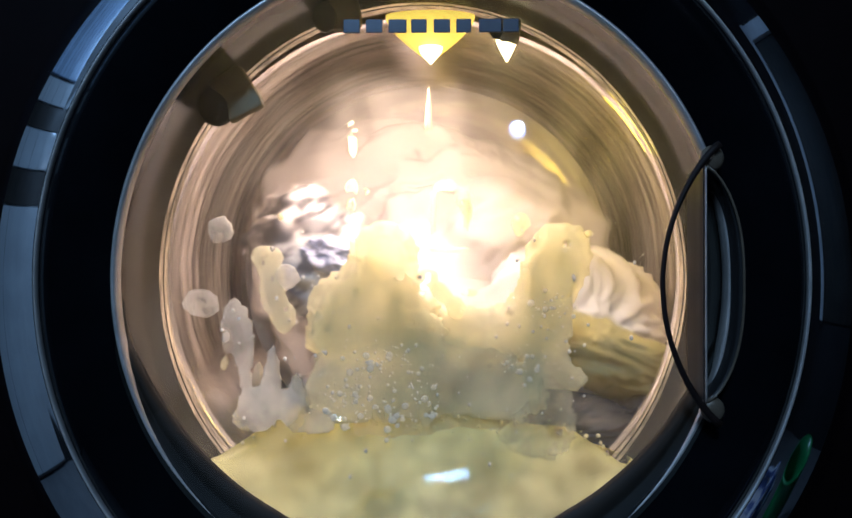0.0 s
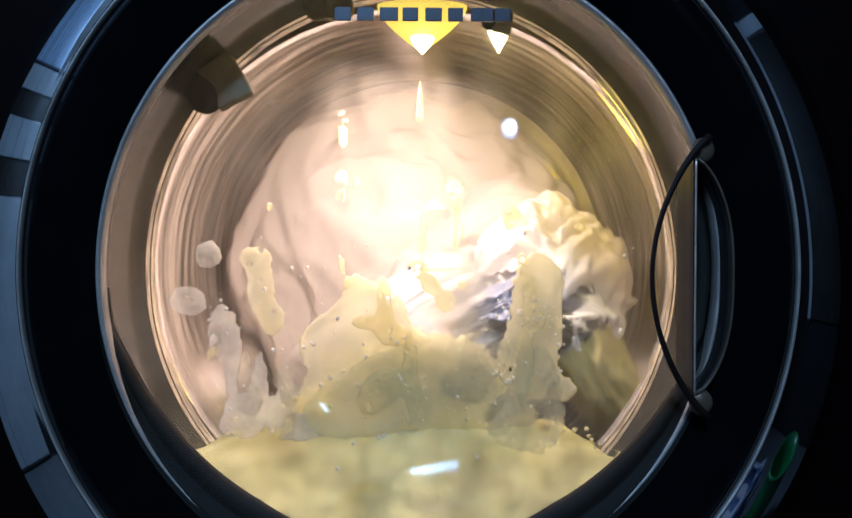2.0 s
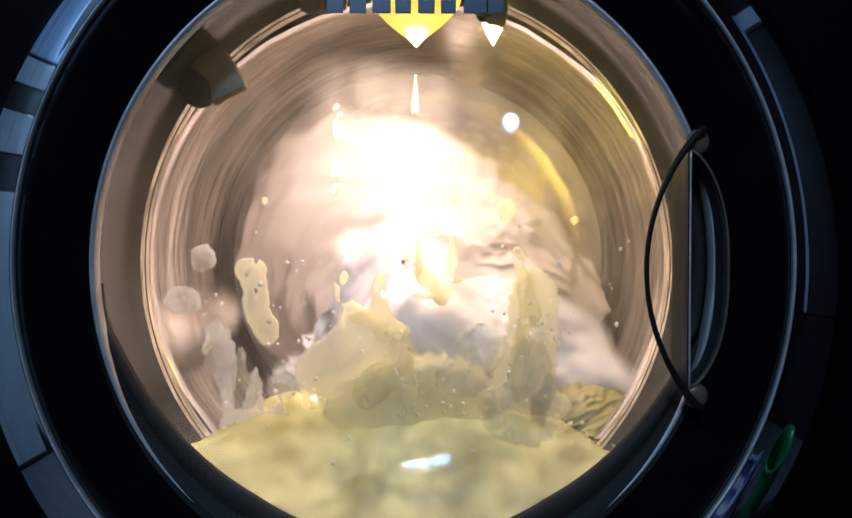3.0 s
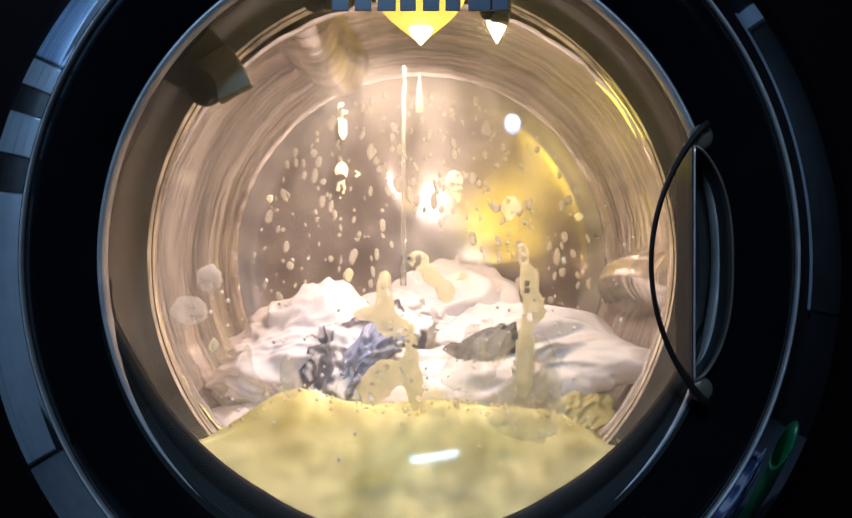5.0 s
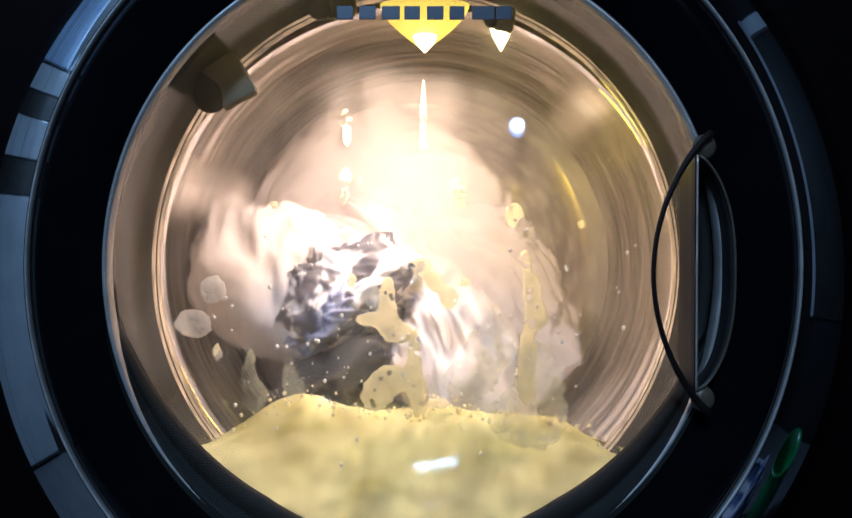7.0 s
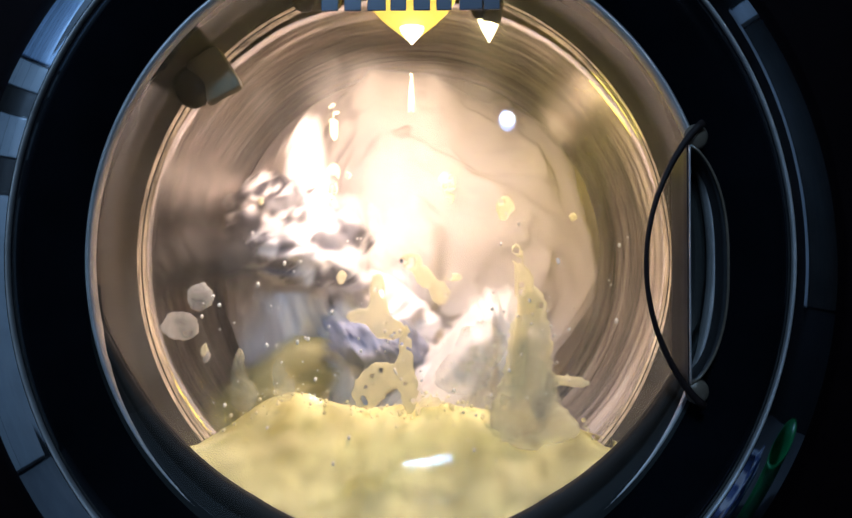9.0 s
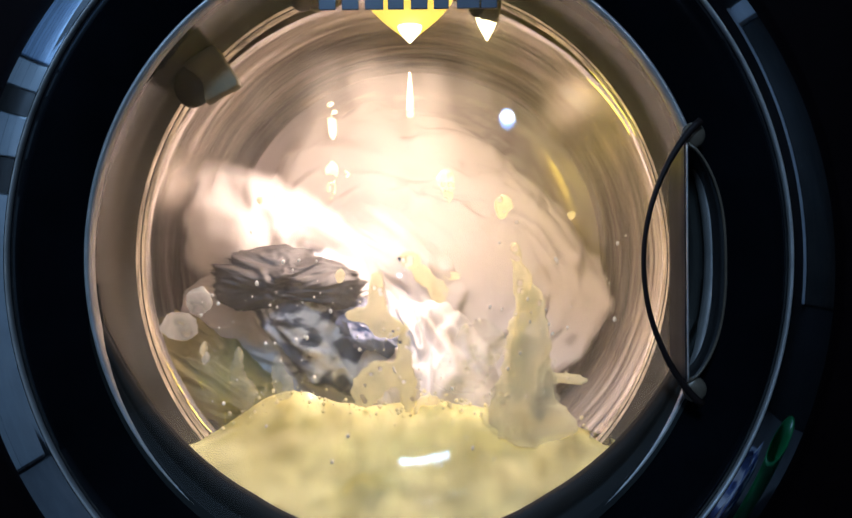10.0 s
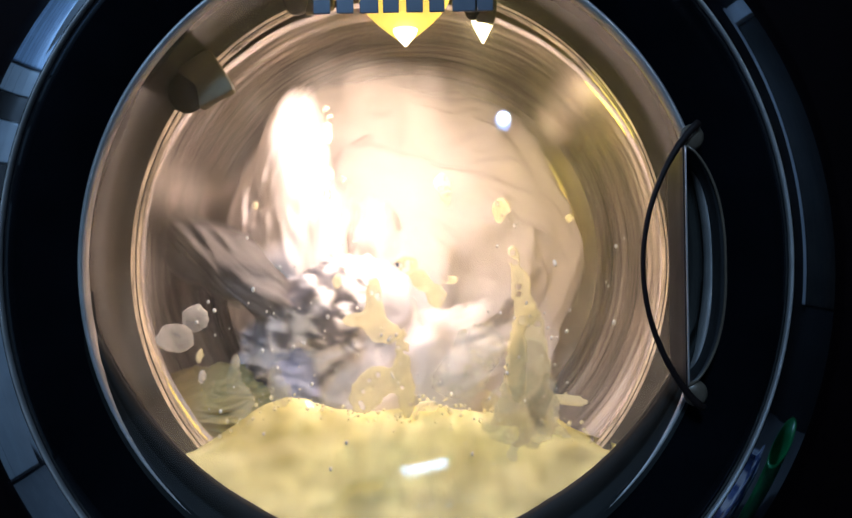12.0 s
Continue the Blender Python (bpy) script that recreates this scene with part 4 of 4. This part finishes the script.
def tumble(phase, reach, rest, depth):
    """Rows of a piece of laundry: carried up one side, falling over, lying still in the pause, then the other side."""
    rows = []
    for k in range(121):
        t = k / 10
        side = 1 if t < 4.9 else -1
        turn = -drum_angle(t) if t < 4.9 else drum_angle(t)
        c = (turn / 235.0 + phase) % 1.0
        if c < 0.62:
            a = radians(-25 + 132 * (c / 0.62))
            x, z = side * reach * math.sin(a), -reach * math.cos(a)
        else:
            s = (c - 0.62) / 0.38
            a0, a1 = radians(107), radians(-25)
            x = side * reach * ((1 - s) * math.sin(a0) + s * math.sin(a1))
            z = -reach * ((1 - s) * math.cos(a0) + s * math.cos(a1)) + 0.05 * s * (1 - s)
        spin = drum_angle(t) * 0.5 + 40 * phase
        calm = max(0.0, min(1.0, (t - 2.9) / 0.6)) * max(0.0, min(1.0, (6.95 - t) / 0.4))
        calm = calm * calm * (3 - 2 * calm)
        x, z, spin = x + (rest[0] - x) * calm, z + (rest[1] - z) * calm, spin + (rest[2] + drum_angle(4.0) * 0.5 - spin) * calm
        rows.append((t, pose(x, depth, ZC + z, 8 * math.sin(3 * t) * (1 - calm), spin, 0)))
    return rows


def carried(keys, depth, spin0=0.0, rate=0.35):
    return [(k / 10, pose(*(lambda p: (1.01 * p[0], depth, ZC + 1.01 * (p[1] - ZC)))(mixed(keys, k / 10)), 0, spin0 + rate * drum_angle(k / 10), 0)) for k in range(121)]


SHIRT = [
    (0.0, 0.113, 0.426),
    (0.1, 0.093, 0.421),
    (0.2, 0.081, 0.407),
    (0.4, 0.030, 0.419),
    (0.6, 0.137, 0.477),
    (0.7, 0.161, 0.536),
    (0.8, 0.159, 0.550),
    (0.9, 0.118, 0.545),
    (1.1, 0.161, 0.516),
    (1.2, 0.152, 0.419),
    (1.3, 0.091, 0.431),
    (1.4, 0.074, 0.431),
    (1.5, 0.040, 0.426),
    (1.6, 0.084, 0.435),
    (2.0, 0.074, 0.477),
    (2.4, 0.064, 0.511),
    (2.6, 0.103, 0.473),
    (2.8, 0.113, 0.424),
    (3.2, 0.016, 0.448),
    (3.6, 0.040, 0.448),
    (6.5, 0.040, 0.448),
    (6.8, -0.050, 0.458),
    (7.0, -0.077, 0.446),
    (7.2, -0.168, 0.555),
    (7.6, -0.100, 0.497),
    (8.0, -0.168, 0.536),
    (8.4, -0.081, 0.516),
    (8.8, 0.011, 0.429),
    (9.0, -0.183, 0.550),
    (9.1, -0.188, 0.594),
    (9.2, -0.139, 0.584),
    (9.3, -0.076, 0.569),
    (9.4, -0.110, 0.545),
    (9.5, -0.144, 0.497),
    (9.6, -0.178, 0.506),
    (9.7, -0.134, 0.526),
    (9.8, -0.120, 0.536),
    (10.0, -0.100, 0.531),
    (10.1, -0.146, 0.531),
    (10.2, -0.148, 0.565),
    (10.3, -0.139, 0.545),
    (10.4, -0.140, 0.555),
    (10.5, -0.144, 0.555),
    (10.8, -0.110, 0.502),
    (11.0, -0.144, 0.545),
    (11.2, -0.168, 0.594),
    (11.4, -0.100, 0.545),
    (11.6, 0.006, 0.443),
    (11.8, -0.081, 0.473),
    (12.0, -0.144, 0.545),
]
PRINT = [
    (0.0, -0.103, 0.555),
    (0.3, -0.034, 0.585),
    (0.6, 0.066, 0.515),
    (0.9, 0.072, 0.560),
    (1.2, 0.066, 0.535),
    (1.5, 0.046, 0.510),
    (1.6, 0.061, 0.505),
    (2.0, 0.105, 0.495),
    (2.4, 0.046, 0.515),
    (2.8, 0.016, 0.515),
    (3.2, -0.039, 0.451),
    (3.6, -0.039, 0.446),
    (6.5, -0.039, 0.446),
    (6.8, -0.064, 0.495),
    (7.0, -0.058, 0.515),
    (7.2, -0.123, 0.495),
    (8.0, -0.143, 0.515),
    (8.8, -0.064, 0.585),
    (9.2, -0.143, 0.535),
    (9.5, -0.004, 0.451),
    (9.6, -0.011, 0.456),
    (9.8, -0.074, 0.495),
    (10.0, -0.083, 0.485),
    (10.2, -0.123, 0.495),
    (10.5, -0.103, 0.485),
    (10.8, -0.103, 0.475),
    (11.2, -0.143, 0.560),
    (11.6, -0.034, 0.470),
    (12.0, -0.103, 0.495),
]
JEANS = [
    (0.0, -0.079, 0.560),
    (0.4, -0.041, 0.574),
    (0.8, 0.064, 0.555),
    (1.2, 0.064, 0.526),
    (1.5, 0.025, 0.531),
    (1.7, 0.064, 0.507),
    (2.0, 0.078, 0.517),
    (2.4, 0.059, 0.502),
    (2.8, 0.025, 0.517),
    (3.2, -0.037, 0.464),
    (3.6, -0.037, 0.464),
    (6.5, -0.037, 0.464),
    (6.8, -0.060, 0.517),
    (7.0, -0.070, 0.502),
    (7.2, -0.098, 0.545),
    (8.0, -0.098, 0.498),
    (8.8, 0.006, 0.421),
    (9.2, -0.060, 0.536),
    (9.4, -0.032, 0.517),
    (9.5, -0.006, 0.455),
    (9.6, -0.010, 0.460),
    (9.8, -0.060, 0.498),
    (10.0, -0.032, 0.488),
    (10.2, -0.070, 0.479),
    (10.5, 0.011, 0.429),
    (10.8, -0.022, 0.479),
    (11.2, -0.146, 0.555),
    (11.6, 0.011, 0.450),
    (12.0, -0.098, 0.455),
]
OLIVE = [
    (0.0, 0.163, 0.477),
    (0.3, 0.143, 0.447),
    (0.6, 0.158, 0.457),
    (0.9, 0.158, 0.438),
    (1.2, 0.158, 0.418),
    (1.5, 0.158, 0.438),
    (1.8, 0.143, 0.428),
    (2.1, 0.163, 0.477),
    (2.5, 0.153, 0.447),
    (2.8, 0.133, 0.418),
    (3.2, 0.109, 0.399),
    (3.6, 0.104, 0.394),
    (6.5, 0.104, 0.394),
    (6.9, -0.033, 0.399),
    (7.2, -0.131, 0.418),
    (8.8, -0.033, 0.413),
    (9.1, -0.165, 0.447),
    (9.4, -0.180, 0.477),
    (9.5, -0.145, 0.452),
    (9.7, -0.141, 0.467),
    (10.0, -0.165, 0.447),
    (10.3, -0.180, 0.452),
    (10.6, -0.165, 0.452),
    (10.8, -0.180, 0.457),
    (11.2, -0.141, 0.433),
    (11.6, -0.170, 0.418),
    (12.0, -0.160, 0.428),
]


BATH = [
    (0.0, 0.140, 0.500),
    (0.3, 0.150, 0.470),
    (0.6, 0.150, 0.520),
    (0.9, 0.140, 0.550),
    (1.2, 0.150, 0.500),
    (1.5, 0.140, 0.470),
    (1.8, 0.130, 0.530),
    (2.1, 0.140, 0.540),
    (2.4, 0.130, 0.500),
    (2.8, 0.120, 0.450),
    (3.3, 0.060, 0.425),
    (6.5, 0.060, 0.425),
    (6.7, -0.060, 0.460),
    (6.9, -0.120, 0.520),
    (7.0, -0.135, 0.540),
    (7.2, -0.110, 0.560),
    (7.6, -0.020, 0.500),
    (8.0, -0.100, 0.480),
    (8.4, -0.120, 0.520),
    (8.8, 0.000, 0.450),
    (9.2, -0.100, 0.460),
    (9.5, -0.090, 0.500),
    (10.0, -0.130, 0.470),
    (10.5, -0.120, 0.450),
    (11.0, -0.120, 0.460),
    (11.4, -0.120, 0.500),
    (12.0, -0.080, 0.490),
]


def motions():
    walk(drum, [(k / 10, pose(0, 0, ZC, 0, drum_angle(k / 10), 0)) for k in range(121)])
    plan = ((0.05, 0.130, (-0.105, -0.098, 0), 0.25), (0.35, 0.120, (0.095, -0.100, 10), 0.24), (0.62, 0.105, (-0.01, -0.085, 0), 0.33), (0.85, 0.132, (0.02, -0.128, 0), 0.172), (0.20, 0.060, (0.02, -0.100, 0), 0.34))
    for ob, (phase, reach, rest, depth) in zip(sheets, plan):
        walk(ob, tumble(phase, reach, rest, depth))
    rows = []
    for k in range(121):
        t = k / 10
        calm = max(0.0, min(1.0, (t - 2.8) / 0.7)) * max(0.0, min(1.0, (7.1 - t) / 0.6))
        calm = calm * calm * (3 - 2 * calm)
        swing = 0.018 * math.sin(5.2 * t) * (1 - calm)
        rows.append((t, pose(swing, 0.350 - 0.09 * calm, ZC + 0.012 * math.cos(4.1 * t) * (1 - calm) - 0.160 * calm, 0, 0.48387 * drum_angle(t), 0) @ pose(0, 0, 0, 86 * calm, 0, 0)))
    walk(cover_sheet, rows)
    walk(bath, carried(BATH, 0.240, 10, 0.25))
    walk(jeans, carried(JEANS, 0.178, 30, 0.1))
    walk(shirt, carried(SHIRT, 0.166, 0, 0.06))
    walk(print_cloth, carried(PRINT, 0.200, 60, 0.12))
    walk(olive, carried(OLIVE, 0.192, 20, 0.3))
    for ob, drop in ((lobe_a, 0.165), (lobe_b, 0.160), (lobe_c, 0.0)):
        x, y, z = ob.location
        down = [(0.0, 0.0), (0.2, 0.010), (0.5, 0.045), (0.9, 0.10), (1.4, drop), (12.0, drop)]
        if ob == lobe_c:
            down = [(0.0, 0.045), (1.0, 0.036), (2.0, 0.010), (2.5, -0.006), (3.1, 0.040), (3.8, 0.085), (12.0, 0.090)]
        walk(ob, [(t, pose(x, y, z - d)) for t, d in down])
    for ob, lag in zip(films, (0.0, 0.012, 0.004, 0.003)):
        x, y, z = ob.location
        walk(ob, [(t, pose(x, y, z - d)) for t, d in ((0.0, 0.0), (1.0, 0.004), (2.0, 0.008 + lag), (3.0, 0.020 + 2 * lag), (3.6, 0.075 + lag), (4.4, 0.165), (12.0, 0.170))])
    x, y, z = tower.location
    walk(tower, [(t, pose(x, y, z - d)) for t, d in ((0.0, 0.170), (7.1, 0.170), (8.6, 0.004), (9.4, 0.0), (10.0, 0.0), (11.0, 0.006), (12.0, 0.012))])
    slides = (
        ((0.0, 0.049), (1.0, 0.033), (3.0, 0.018), (5.0, 0.002), (6.0, 0.0), (9.0, -0.008), (12.0, -0.019)),
        ((0.0, 0.021), (3.0, 0.012), (6.0, 0.0), (9.0, -0.004), (12.0, -0.008)),
        ((0.0, 0.0), (0.4, -0.010), (0.8, -0.045), (1.4, -0.16), (12.0, -0.17)),
        ((0.0, 0.02), (6.0, 0.0), (9.0, -0.002), (12.0, -0.012)),
    )
    for ob, rows in zip(clots, slides):
        x, y, z = ob.location
        walk(ob, [(t, pose(x, y, z + d)) for t, d in rows])
    top = ZC + 0.155
    sx = -0.0082
    walk(stream, [(0.0, pose(sx, 0.125, ZC + 0.36)), (3.0, pose(sx, 0.125, ZC + 0.36)), (3.9, pose(sx, 0.125, top)), (6.3, pose(sx, 0.125, top - 0.004)), (6.75, pose(sx, 0.125, ZC - 0.13)), (7.0, pose(sx, 0.125, ZC - 0.32)), (12.0, pose(sx, 0.125, ZC - 0.32))])
    dx = 0.0041
    for ob, t in zip(drips, (0.05, 1.35, 2.45, 5.4, 7.0, 10.2, 11.4)):
        rows = [(max(t - 0.5, 0.0), ZC + 0.150), (t, ZC + 0.128), (t + 0.10, ZC + 0.10), (t + 0.2, ZC + 0.03), (t + 0.32, ZC - 0.15)]
        if rows[0][0] > 0:
            rows.insert(0, (0.0, ZC + 0.150))
        rows.append((12.0, ZC - 0.15))
        keep = []
        for r in rows:
            if not keep or r[0] > keep[-1][0] + 0.03:
                keep.append(r)
        walk(ob, [(a, pose(dx, 0.122, z - 0.004)) for a, z in keep])


motions()
